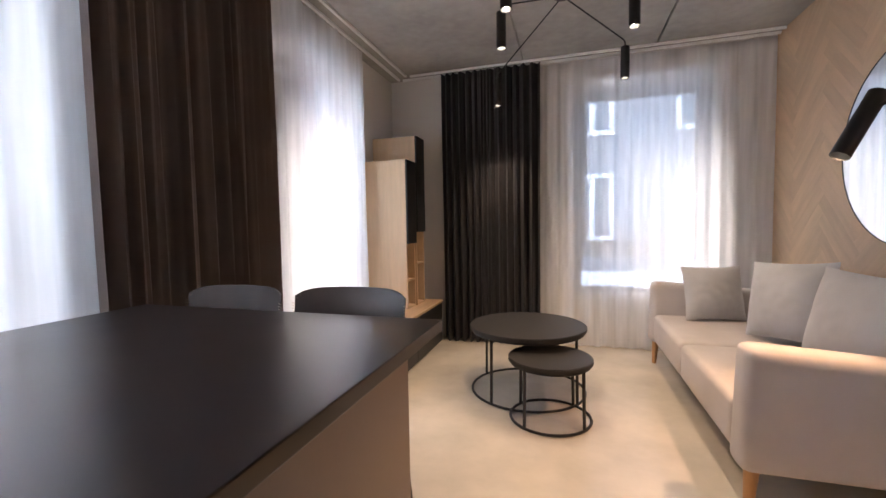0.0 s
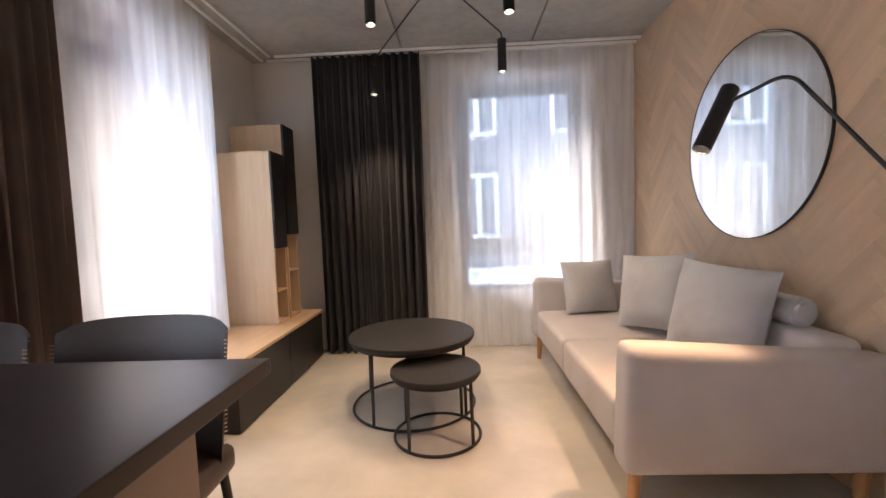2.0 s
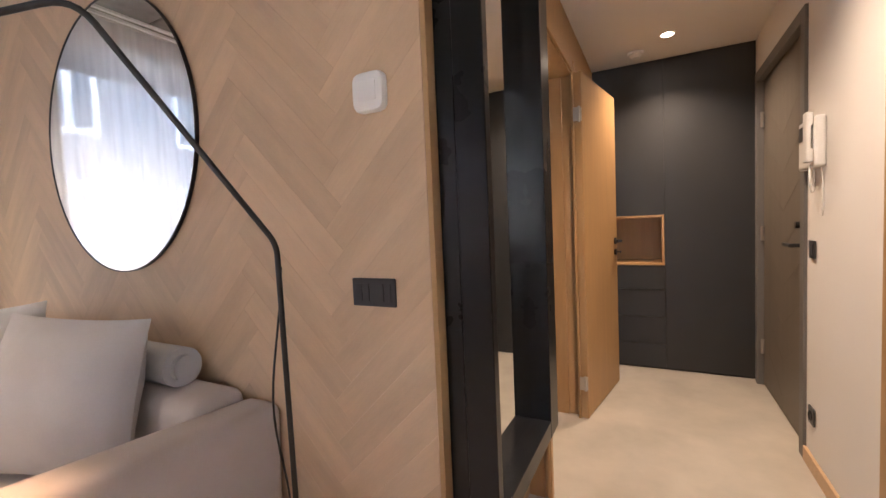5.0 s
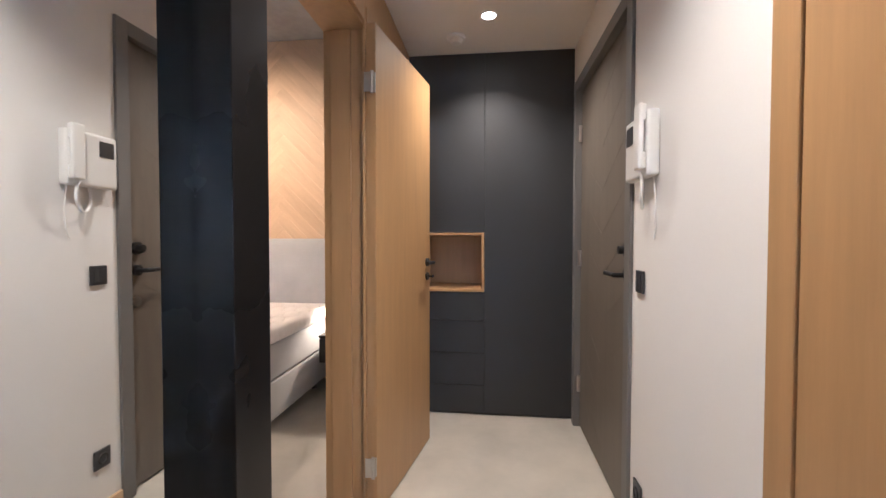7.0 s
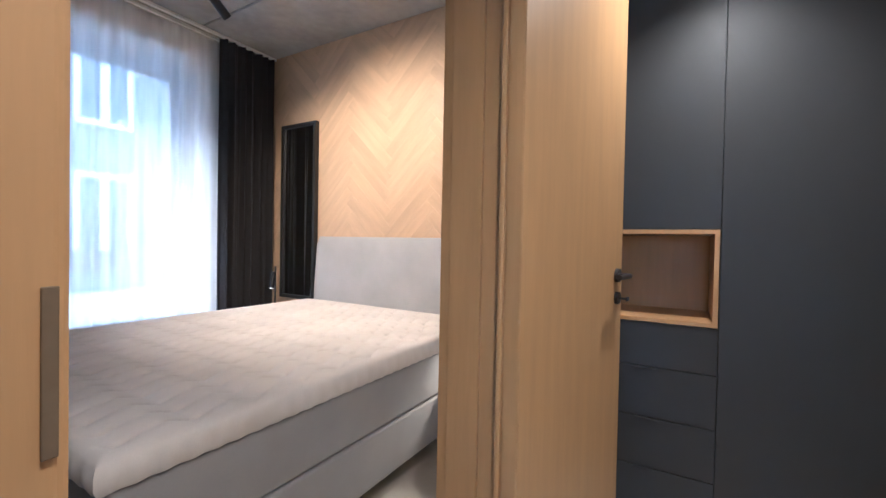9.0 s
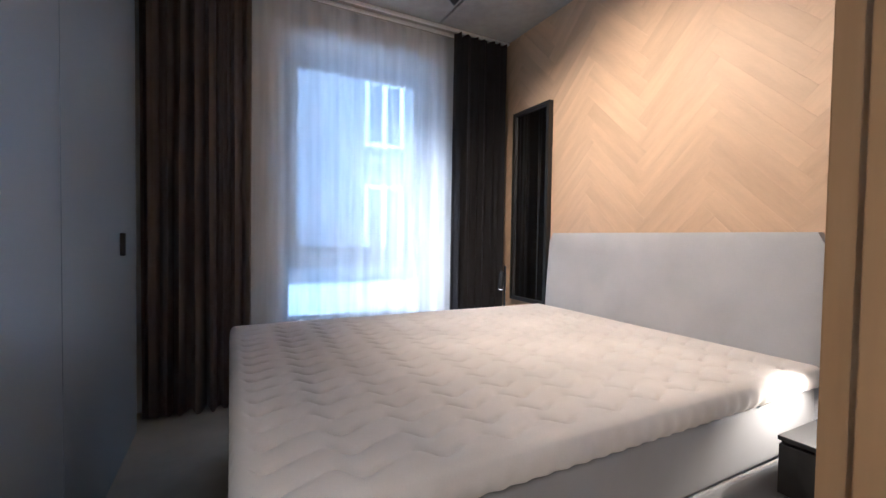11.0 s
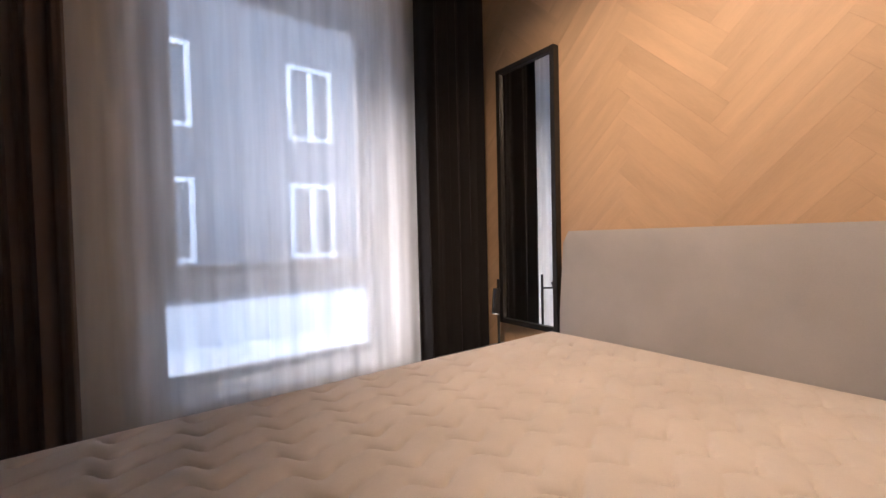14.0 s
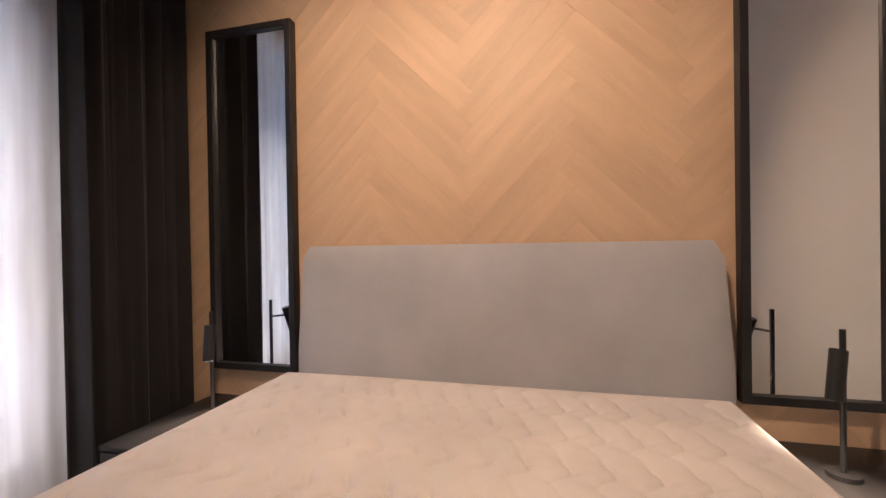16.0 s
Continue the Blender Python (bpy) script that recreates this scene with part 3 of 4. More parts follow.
# ---- round mirror, floor lamp, wall fittings ----
rm = thing("round_mirror", "large round mirror with a thin black rim", "mirror", (SX - 0.007, 2.845, 1.665))


def disc(bm, R, x0, x1):
    rod(bm, (x0, 0, 0), (x1, 0, 0), R, seg=96)


def rim(bm):
    N = 96
    prof = ((0.572, -0.003), (0.572, -0.018), (0.576, -0.018), (0.576, -0.003))
    vs = [[bm.verts.new((x, r * math.cos(2 * math.pi * i / N), r * math.sin(2 * math.pi * i / N))) for r, x in prof] for i in range(N)]
    for i in range(N):
        for j in range(4):
            bm.faces.new((vs[i][j], vs[(i + 1) % N][j], vs[(i + 1) % N][(j + 1) % 4], vs[i][(j + 1) % 4]))


build("glass", lambda bm: disc(bm, 0.571, -0.015, -0.003), MIRROR, rm)
build("rim", rim, BLACKMETAL, rm)

fl = thing("floor_lamp", "black angled floor lamp with a lit cylinder shade", "lamp")
APEX, JOINT, HEAD0, HEAD1 = Vector((1.296, 1.865, 1.735)), Vector((1.585, 1.65, 1.20)), Vector((1.20, 2.035, 1.735)), Vector((1.06, 1.985, 1.493))


def bend(a, b, c, r=0.07, n=6):
    p, q = b + (a - b).normalized() * r, b + (c - b).normalized() * r
    return [((1 - t) ** 2) * p + 2 * t * (1 - t) * b + t * t * q for t in [k / n for k in range(n + 1)]]


FOOT = Vector((1.60, 1.65, 0.02))
GRIP = HEAD0 * 0.72 + HEAD1 * 0.28
build("pole", lambda bm: pipe(bm, [FOOT, *bend(FOOT, JOINT, APEX, 0.03), *bend(JOINT, APEX, GRIP, 0.06), GRIP], 0.0072, 10), BLACKMETAL, fl, True)
build("foot", lambda bm: (box(bm, (1.50, 1.62, 0.0), (1.70, 1.68, 0.022), 0.005), box(bm, (1.585, 1.60, 0.0), (1.625, 1.98, 0.022), 0.005)), BLACKMETAL, fl)
AX = (HEAD1 - HEAD0).normalized()


def tube_shade(bm, p, q, r, t=0.003, seg=28, deep=0.03):
    """An open tube with a closed upper end."""
    p, q = Vector(p), Vector(q)
    m = Matrix.Translation(p) @ (q - p).to_track_quat("Z", "Y").to_matrix().to_4x4()
    L = (q - p).length
    prof = ((0.0, 0.0), (r * 0.94, 0.0), (r, r * 0.06), (r, L), (r - t, L), (r - t, L - deep), (0.0, L - deep))
    vs = [[bm.verts.new(m @ Vector((a * math.cos(2 * math.pi * i / seg), a * math.sin(2 * math.pi * i / seg), z))) for a, z in prof] for i in range(seg)]
    for i in range(seg):
        for j in range(len(prof) - 1):
            bm.faces.new((vs[i][j], vs[(i + 1) % seg][j], vs[(i + 1) % seg][j + 1], vs[i][j + 1]))
    bmesh.ops.remove_doubles(bm, verts=bm.verts[:], dist=1e-5)


def lens(bm, p, q, r, back=0.012):
    d = (Vector(q) - Vector(p)).normalized()
    rod(bm, Vector(q) - d * (back + 0.006), Vector(q) - d * back, r, seg=24)


build("shade", lambda bm: tube_shade(bm, HEAD0, HEAD1, 0.033, deep=0.12), BLACKMETAL, fl, True)
build("bulb", lambda bm: lens(bm, HEAD0, HEAD1, 0.026, 0.108), LAMPGLOW, fl)
spot("floor_lamp_light", HEAD1 - AX * 0.01, HEAD1 + AX, FLOORLAMP, 100, 0.5, (1, 0.58, 0.31))


def cord_points():
    return [Vector((1.607 + 0.012 * math.sin(5.1 * k / 10) - 0.03 * math.sin(math.pi * min(1, k / 26)), 1.665 + 0.02 * math.sin(k * 0.33) + 0.035 * (k / 26), 1.14 - k * 0.0428)) for k in range(27)]


build("cord", lambda bm: pipe(bm, cord_points(), 0.003, 6), BLACKMETAL, fl, True)

def soft_plate(bm, hw, hh, deep, n=48):
    """A squarish plate with round corners and a domed front that faces -x."""
    rings = []
    for x, k in ((-0.001, 1.0), (-0.6 * deep, 1.0), (-0.88 * deep, 0.95), (-deep, 0.82)):
        row = []
        for i in range(n):
            a = 2 * math.pi * i / n
            c, q = math.cos(a), math.sin(a)
            row.append(bm.verts.new((x, k * hw * math.copysign(abs(c) ** 0.42, c), k * hh * math.copysign(abs(q) ** 0.42, q))))
        rings.append(row)
    for p, q in zip(rings, rings[1:]):
        for i in range(n):
            bm.faces.new((p[i], p[(i + 1) % n], q[(i + 1) % n], q[i]))
    bm.faces.new(rings[0])
    bm.faces.new(rings[-1])


th = thing("thermostat", "white rounded thermostat on the oak wall", "thermostat", (SX - 0.007, 1.497, 1.605))
build("body", lambda bm: soft_plate(bm, 0.052, 0.054, 0.026), WHITEPLASTIC, th, True)
build("dial_plate", lambda bm: box(bm, (-0.0275, -0.03, -0.028), (-0.0262, 0.03, 0.03), 0.0005), WHITEPLASTIC, th)


def switch_plate(name, at, turn, n, label):
    s = thing(name, label, "switch", at, turn)
    w = 0.075 * n
    build("plate", lambda bm: box(bm, (-w / 2, -0.009, -0.041), (w / 2, -0.001, 0.041), 0.003), DARKPLASTIC, s)
    for k in range(n):
        c = -w / 2 + 0.0375 + 0.075 * k
        build("rocker", lambda bm: (box(bm, (c - 0.024, -0.0125, -0.026), (c - 0.001, -0.0095, 0.026), 0.001), box(bm, (c + 0.001, -0.0125, -0.026), (c + 0.024, -0.0095, 0.026), 0.001)), DARKPLASTIC, s)


def socket(name, at, turn, n, label):
    s = thing(name, label, "socket", at, turn)
    w = 0.075 * n
    build("plate", lambda bm: box(bm, (-w / 2, -0.009, -0.041), (w / 2, -0.001, 0.041), 0.003), DARKPLASTIC, s)
    for k in range(n):
        c = -w / 2 + 0.0375 + 0.075 * k
        build("outlet", lambda bm: ring_y(bm, c, 0.021), BLACKMETAL, s)


def ring_y(bm, c, R):
    ring(bm, (0, 0, 0), R, 0.003, 24, 6)
    bmesh.ops.rotate(bm, cent=(0, 0, 0), matrix=Matrix.Rotation(radians(90), 3, "X"), verts=bm.verts[:])
    bmesh.ops.translate(bm, vec=(c, -0.011, 0), verts=bm.verts[:])


switch_plate("light_switch", (SX - 0.007, 1.522, 1.045), -90, 2, "anthracite double light switch on the oak wall")
socket("wall_socket", (SX - 0.007, 1.53, 0.21), -90, 2, "anthracite double socket low on the oak wall")

# ---- ceiling lamp with hanging tubes ----
chan = thing("ceiling_lamp", "black spider ceiling lamp with five hanging tube spots", "lamp")
HUB = Vector((0.02, 3.12, CZ))
build("canopy", lambda bm: rod(bm, HUB - Vector((0, 0, 0.035)), HUB, 0.06, seg=32), BLACKMETAL, chan, True)
TIPS = [(-0.369, 2.817, 2.424), (0.427, 2.693, 2.392), (0.472, 3.495, 2.355), (-0.575, 3.90, 2.36), (-0.26, 2.28, 2.40)]
for tip in TIPS:
    tip = Vector(tip)
    top = tip + Vector((0, 0, 0.235))
    elbow = top + Vector((0, 0, 0.045))
    start = HUB - Vector((0, 0, 0.03))
    build("arm", lambda bm: pipe(bm, [start, *bend(start, elbow, top, 0.025), top], 0.0055, 8), BLACKMETAL, chan, True)
    build("tube", lambda bm: tube_shade(bm, top, tip, 0.032), BLACKMETAL, chan, True)
    build("lens", lambda bm: lens(bm, top, tip, 0.022, 0.02), LAMPGLOW, chan)
    spot("tube_light", tip - Vector((0, 0, 0.008)), tip - Vector((0, 0, 1)), TUBE, 95, 0.8)

# ---- hall: deep-framed mirror, doors, wardrobe ----
hm = thing("hall_mirror", "tall mirror recessed in a deep glossy black frame", "mirror")
X0, X1, Y0, Y1, Z0, Z1 = 1.85, 2.59, 1.178, 1.3165, 0.36, 2.34
MX0, MX1, MZ0, MZ1, MY = 1.885, 2.462, 0.43, 2.30, 1.253
build("back_board", lambda bm: box(bm, (X0, MY + 0.012, Z0), (X1, Y1, Z1), 0.002), BLACKGLOSS, hm)
build("narrow_stile", lambda bm: box(bm, (X0, Y0, Z0), (MX0, MY + 0.0115, Z1), 0.003, 3), BLACKGLOSS, hm)
build("wide_stile", lambda bm: box(bm, (MX1, Y0, Z0), (X1, MY + 0.0115, Z1), 0.003, 3), BLACKGLOSS, hm)
build("bottom_rail", lambda bm: box(bm, (MX0 + 0.0005, Y0 + 0.001, Z0 + 0.001), (MX1 - 0.0005, MY + 0.0115, MZ0), 0.002), BLACKGLOSS, hm)
build("top_rail", lambda bm: box(bm, (MX0 + 0.0005, Y0 + 0.001, MZ1), (MX1 - 0.0005, MY + 0.0115, Z1 - 0.001), 0.002), BLACKGLOSS, hm)
build("glass", lambda bm: box(bm, (MX0 + 0.001, MY, MZ0 + 0.001), (MX1 - 0.001, MY + 0.011, MZ1 - 0.001)), MIRROR, hm)

door = tagged(new("door_bedroom"), "open oak veneer bedroom door in an oak frame", "door", kind="structure")
DA, DB = DOORX


def lining(bm):
    for x0, x1 in ((DA - 0.029, DA), (DB, DB + 0.029)):
        box(bm, (x0, 1.236, 0), (x1, 1.424, 2.129), 0.002)
    box(bm, (DA, 1.236, 2.10), (DB, 1.424, 2.129), 0.002)
    for x0, x1 in ((DA + 0.0005, DA + 0.013), (DB - 0.013, DB - 0.0005)):
        box(bm, (x0, 1.30, 0), (x1, 1.39, 2.10), 0.002)


def casing(bm):
    for x0, x1 in ((DA - 0.056, DA - 0.002), (DB - 0.052, DB + 0.06)):
        box(bm, (x0, 1.222, 0), (x1, 1.2355, 2.19), 0.004)
        box(bm, (x0 + 0.008, 1.216, 0), (x1 - 0.008, 1.2225, 2.17), 0.003)
    box(bm, (DA - 0.002, 1.222, 2.108), (DB - 0.052, 1.2355, 2.19), 0.004)


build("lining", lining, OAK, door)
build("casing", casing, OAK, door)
build("strike_plate", lambda bm: box(bm, (DA - 0.020, 1.2135, 1.02), (DA - 0.0105, 1.2158, 1.135), 0.001), BRONZE, door)
leaf_ang = math.degrees(math.atan2(1.073 - 1.20, 4.157 - 3.425))
leaf = new("leaf")
leaf.parent = door
leaf.matrix_basis = pose(3.425, 1.20, 0, 0, 0, leaf_ang)
LW = 0.745
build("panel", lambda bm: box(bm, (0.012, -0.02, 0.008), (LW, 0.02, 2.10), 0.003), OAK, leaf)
build("edge_band", lambda bm: (box(bm, (0.013, -0.0225, 0.009), (0.035, -0.0205, 2.099)), box(bm, (LW + 0.0005, -0.019, 0.01), (LW + 0.002, 0.019, 2.099))), OAK, leaf)


def lever(bm, side):
    for z, r in ((1.065, 0.024), (0.985, 0.022)):
        rod(bm, (LW - 0.06, side * 0.0205, z), (LW - 0.06, side * 0.032, z), r, seg=24)
    pipe(bm, [(LW - 0.06, side * 0.03, 1.065), (LW - 0.06, side * 0.065, 1.065), (LW - 0.17, side * 0.065, 1.065)], 0.009, 12)
    pipe(bm, [(LW - 0.06, side * 0.03, 0.985), (LW - 0.06, side * 0.06, 0.985)], 0.004, 8)
    box(bm, (LW - 0.075, side * 0.058, 0.978), (LW - 0.045, side * 0.061, 0.992), 0.001)


for sd in (-1, 1):
    build("handle", lambda bm: lever(bm, sd), BLACKMETAL, leaf, True)
build("latch_plate", lambda bm: box(bm, (LW + 0.002, -0.011, 0.93), (LW + 0.0035, 0.011, 1.11)), STEEL, leaf)
for z in (0.23, 1.85):
    build("hinge", lambda bm: (rod(bm, (3.420, 1.188, z - 0.045), (3.420, 1.188, z + 0.045), 0.0075), box(bm, (3.424, 1.176, z - 0.04), (3.455, 1.180, z + 0.04)), box(bm, (3.416, 1.19, z - 0.04), (3.420, 1.2215, z + 0.04))), STEEL, door, True)

hw = thing("hall_wardrobe", "full-height graphite wardrobe with an oak-lined niche and drawers", "wardrobe")
FX = 4.533
YA, YB, YJ = 0.153, 1.247, 0.733
build("door", lambda bm: box(bm, (FX, YA, 0.012), (FX + 0.019, YJ - 0.0015, HZ - 0.003), 0.0015), GRAPHITE, hw)
build("upper_door", lambda bm: box(bm, (FX, YJ + 0.0015, 1.245), (FX + 0.019, YB, HZ - 0.003), 0.0015), GRAPHITE, hw)
for z0, z1 in ((0.012, 0.203), (0.206, 0.423), (0.426, 0.645), (0.648, 0.838)):
    build("drawer_front", lambda bm: box(bm, (FX, YJ + 0.0015, z0), (FX + 0.019, YB, z1), 0.0015), GRAPHITE, hw)
for z in (0.645, 0.423, 0.203):
    build("finger_pull", lambda bm: box(bm, (FX - 0.012, YJ + 0.22, z - 0.006), (FX - 0.0005, YJ + 0.30, z + 0.003), 0.002), BLACKMETAL, hw)


def niche(bm):
    y0, y1, z0, z1, x1 = YJ + 0.003, 1.17, 0.842, 1.242, FX + 0.38
    for a, b in (((y0, z0), (y1, z0 + 0.018)), ((y0, z1 - 0.018), (y1, z1)), ((y0, z0 + 0.018), (y0 + 0.018, z1 - 0.018)), ((y1 - 0.018, z0 + 0.018), (y1, z1 - 0.018))):
        box(bm, (FX - 0.006, a[0], a[1]), (x1, b[0], b[1]), 0.001)
    box(bm, (x1 - 0.01, y0 + 0.018, z0 + 0.018), (x1, y1 - 0.018, z1 - 0.018))


build("niche", niche, OAK, hw)
build("filler", lambda bm: box(bm, (FX, 1.172, 0.842), (FX + 0.019, YB, 1.242)), GRAPHITE, hw)
build("carcass", lambda bm: (box(bm, (FX + 0.0195, YA, 0.0), (FX + 0.56, YJ, HZ - 0.003)), box(bm, (FX + 0.0195, YJ, 0.0), (FX + 0.56, YB, 0.84)), box(bm, (FX + 0.0195, YJ, 1.244), (FX + 0.56, YB, HZ - 0.003)), box(bm, (FX + 0.381, YJ, 0.841), (FX + 0.56, YB, 1.2435))), GRAPHITE, hw)

ed = tagged(new("door_entrance"), "closed grey-brown entrance door in a grey frame", "door", kind="structure")


def eframe(bm):
    for x0, x1 in ((3.41, 3.475), (4.435, 4.50)):
        box(bm, (x0, 0.0, 0), (x1, 0.164, 2.19), 0.003)
    box(bm, (3.475, 0.0, 2.125), (4.435, 0.164, 2.19), 0.003)


def grooves(bm):
    box(bm, (3.477, 0.06, 0.01), (4.433, 0.125, 2.123), 0.002)


build("frame", eframe, GREYFRAME, ed)
build("leaf", grooves, ENTRY, ed)


def chevrons(bm):
    for k in range(9):
        z = 0.1 + 0.225 * k
        rod(bm, (3.60, 0.1255, z + 0.19), (3.95, 0.1255, z), 0.0004, seg=6)
        rod(bm, (3.95, 0.1255, z), (4.30, 0.1255, z + 0.19), 0.0004, seg=6)


build("chevron_beads", chevrons, ENTRY, ed)


def elever(bm):
    for z, r in ((1.155, 0.03), (1.05, 0.026)):
        rod(bm, (3.535, 0.1255, z), (3.535, 0.142, z), r, seg=24)
    rod(bm, (3.535, 0.14, 1.155), (3.535, 0.168, 1.155), 0.017, seg=18)
    pipe(bm, [(3.535, 0.14, 1.05), (3.535, 0.185, 1.05), (3.66, 0.185, 1.05)], 0.0105, 12)


build("handle", elever, BLACKMETAL, ed, True)
build("key_cover", lambda bm: rod(bm, (3.535, 0.1255, 0.90), (3.535, 0.131, 0.90), 0.026, seg=24), GREYFRAME, ed)
for z in (0.28, 1.08, 1.86):
    build("hinge", lambda bm: rod(bm, (4.425, 0.135, z - 0.05), (4.425, 0.135, z + 0.05), 0.011, seg=12), STEEL, ed, True)

ic = thing("door_intercom", "white wall intercom with handset and hanging cord", "intercom", (3.245, 0.151, 1.53))
build("body", lambda bm: box(bm, (-0.085, 0.0, -0.12), (0.135, 0.042, 0.10), 0.014, 3), WHITEPLASTIC, ic, True)
build("screen", lambda bm: box(bm, (0.05, 0.0425, 0.01), (0.115, 0.0445, 0.075), 0.0005), DARKPLASTIC, ic)


def handset(bm):
    box(bm, (-0.083, 0.05, -0.098), (-0.03, 0.068, 0.118), 0.014, 3)
    box(bm, (-0.083, 0.043, 0.06), (-0.03, 0.06, 0.115), 0.006, 2)
    box(bm, (-0.083, 0.043, -0.096), (-0.03, 0.06, -0.04), 0.006, 2)


build("handset", handset, WHITEPLASTIC, ic, True)


def cord(bm):
    pts = [(0.0 - 0.055 * math.sin(a) * 0.9 - 0.01, 0.03 + 0.02 * math.sin(a), -0.16 + 0.062 * math.cos(a)) for a in [math.pi * 2 * k / 22 for k in range(23)]]
    pipe(bm, pts, 0.0055, 8)
    pipe(bm, [(-0.06, 0.012, -0.12), (-0.066, 0.006, -0.2), (-0.06, 0.004, -0.29), (-0.045, 0.003, -0.33)], 0.0028, 6)


build("cord", cord, WHITEPLASTIC, ic, True)
switch_plate("light_switch", (3.315, 0.151, 1.045), 180, 1, "anthracite single switch beside the entrance door")
socket("wall_socket", (3.315, 0.151, 0.26), 180, 1, "anthracite socket low beside the entrance door")

tall = thing("tall_cabinet", "tall oak cabinet front at the hall corner", "cabinet")
build("front", lambda bm: box(bm, (1.72, 0.1515, 0.0), (2.511, 0.176, HZ - 0.003), 0.003), OAK, tall)
build("edge_strip", lambda bm: box(bm, (2.515, 0.1515, 0.0), (2.588, 0.180, HZ - 0.003), 0.003), OAK, tall)

dl = thing("downlight", "small round recessed downlight glowing warm white", "downlight", (4.07, 0.71, HZ))
build("trim_ring", lambda bm: ring(bm, (0, 0, -0.003), 0.042, 0.006, 36, 8), WHITEPLASTIC, dl, True)
build("lens", lambda bm: rod(bm, (0, 0, -0.004), (0, 0, -0.001), 0.036, seg=28), LAMPGLOW, dl)
spot("downlight_beam", (4.07, 0.71, HZ - 0.012), (4.07, 0.71, 0), HALL, 130, 0.9, (1, 0.77, 0.55))
# Second downlight and beam, added out of view to light the near hall.
dl_unseen = copy_thing(dl, pose(2.55, 0.71, HZ))
spot("downlight_beam", (2.55, 0.71, HZ - 0.012), (2.55, 0.71, 0), HALL, 130, 0.9, (1, 0.77, 0.55))
for d in (dl, dl_unseen):
    tagged(d, group="hall downlights")
sm = thing("smoke_detector", "white round smoke detector on the hall ceiling", "smoke detector", (4.30, 0.91, HZ))
build("base", lambda bm: rod(bm, (0, 0, -0.018), (0, 0, -0.001), 0.055, 0.058, 36), WHITEPLASTIC, sm, True)
build("cap", lambda bm: rod(bm, (0, 0, -0.042), (0, 0, -0.0185), 0.03, 0.042, 36), WHITEPLASTIC, sm, True)

# ---- bedroom ----
bw = thing("bedroom_wardrobe", "full-height blue-grey lacquered wardrobe, window sheen in its colour, with a small black handle", "wardrobe")
build("carcass", lambda bm: box(bm, (1.98, 1.76, 0.0), (2.428, 4.09, CZ - 0.004)), GRAPHITE, bw)
for y0, y1 in ((1.76, 2.342), (2.345, 2.928), (2.931, 4.09)):
    build("door", lambda bm: box(bm, (2.43, y0, 0.012), (2.45, y1, CZ - 0.006), 0.002), WARDROBE, bw)
build("handle", lambda bm: box(bm, (2.4505, 3.70, 1.04), (2.472, 3.722, 1.15), 0.004), BLACKMETAL, bw)

bed = thing("bed", "wide upholstered grey box bed with a quilted cream mattress", "bed")
BX0, BX1, BY0, BY1 = 2.945, 5.03, 1.99, 3.665


def quilt(bm):
    """Mattress cover: wavy stitched furrows in a soft top, rolled edges."""
    nx, ny, z1, z0 = 360, 290, 0.666, 0.575
    top = []
    for i in range(nx + 1):
        row = []
        for j in range(ny + 1):
            x, y = BX0 - 0.015 + (BX1 - BX0 + 0.015) * i / nx, BY0 - 0.015 + (BY1 - BY0 + 0.03) * j / ny
            d = min(x - BX0 + 0.015, BX1 - x, y - BY0 + 0.015, BY1 + 0.015 - y)
            edge = -0.016 * max(0, 1 - d / 0.035) ** 2.4
            s = (x / 0.185) % 1.0
            saw = 0.5 * math.sin(2 * math.pi * s + 0.75 * math.sin(2 * math.pi * s))
            r = ((y + 0.055 * saw + 0.004 * noise.noise(Vector((x * 3, y * 3, 0)))) / 0.098) % 1.0
            q = min(r, 1 - r) * 0.098
            gap = 0.12 + 0.88 * (0.5 + 0.5 * math.sin(2 * math.pi * (s + 0.1))) ** 1.3
            fur = -0.022 * gap * math.exp(-(q / 0.0075) ** 2) + 0.003 * math.cos(2 * math.pi * r + math.pi)
            fade = min(1, max(0, (d - 0.02) / 0.05))
            wob = 0.006 * noise.noise(Vector((x * 1.4, y * 1.4, 3)))
            row.append(bm.verts.new((x, y, z1 + edge + fur * fade + wob)))
        top.append(row)
    for i in range(nx):
        for j in range(ny):
            bm.faces.new((top[i][j], top[i + 1][j], top[i + 1][j + 1], top[i][j + 1]))
    rim_pts = [top[i][0] for i in range(nx + 1)] + [top[nx][j] for j in range(1, ny + 1)] + [top[i][ny] for i in range(nx - 1, -1, -1)] + [top[0][j] for j in range(ny - 1, 0, -1)]
    prev = rim_pts
    for bulge, z in ((0.006, 0.628), (0.006, 0.600), (-0.008, z0)):
        cx, cy = (BX0 + BX1) / 2, (BY0 + BY1) / 2
        cur = []
        for k, v in enumerate(rim_pts):
            sx = 1 if v.co.x > BX1 - 0.001 else (-1 if v.co.x < BX0 - 0.014 else 0)
            sy = 1 if v.co.y > BY1 + 0.014 else (-1 if v.co.y < BY0 - 0.014 else 0)
            puck = 0.003 * math.sin(k * 0.55)
            cur.append(bm.verts.new((v.co.x + sx * (bulge + puck), v.co.y + sy * (bulge + puck), z)))
        for k in range(len(cur)):
            bm.faces.new((prev[k], prev[k - 1], cur[k - 1], cur[k]))
        prev = cur


build("mattress_topper", quilt, MATTRESS, bed, True)
build("upper_base", lambda bm: box(bm, (BX0, BY0, 0.345), (BX1, BY1, 0.574), 0.02, 3), BEDCLOTH, bed, True)
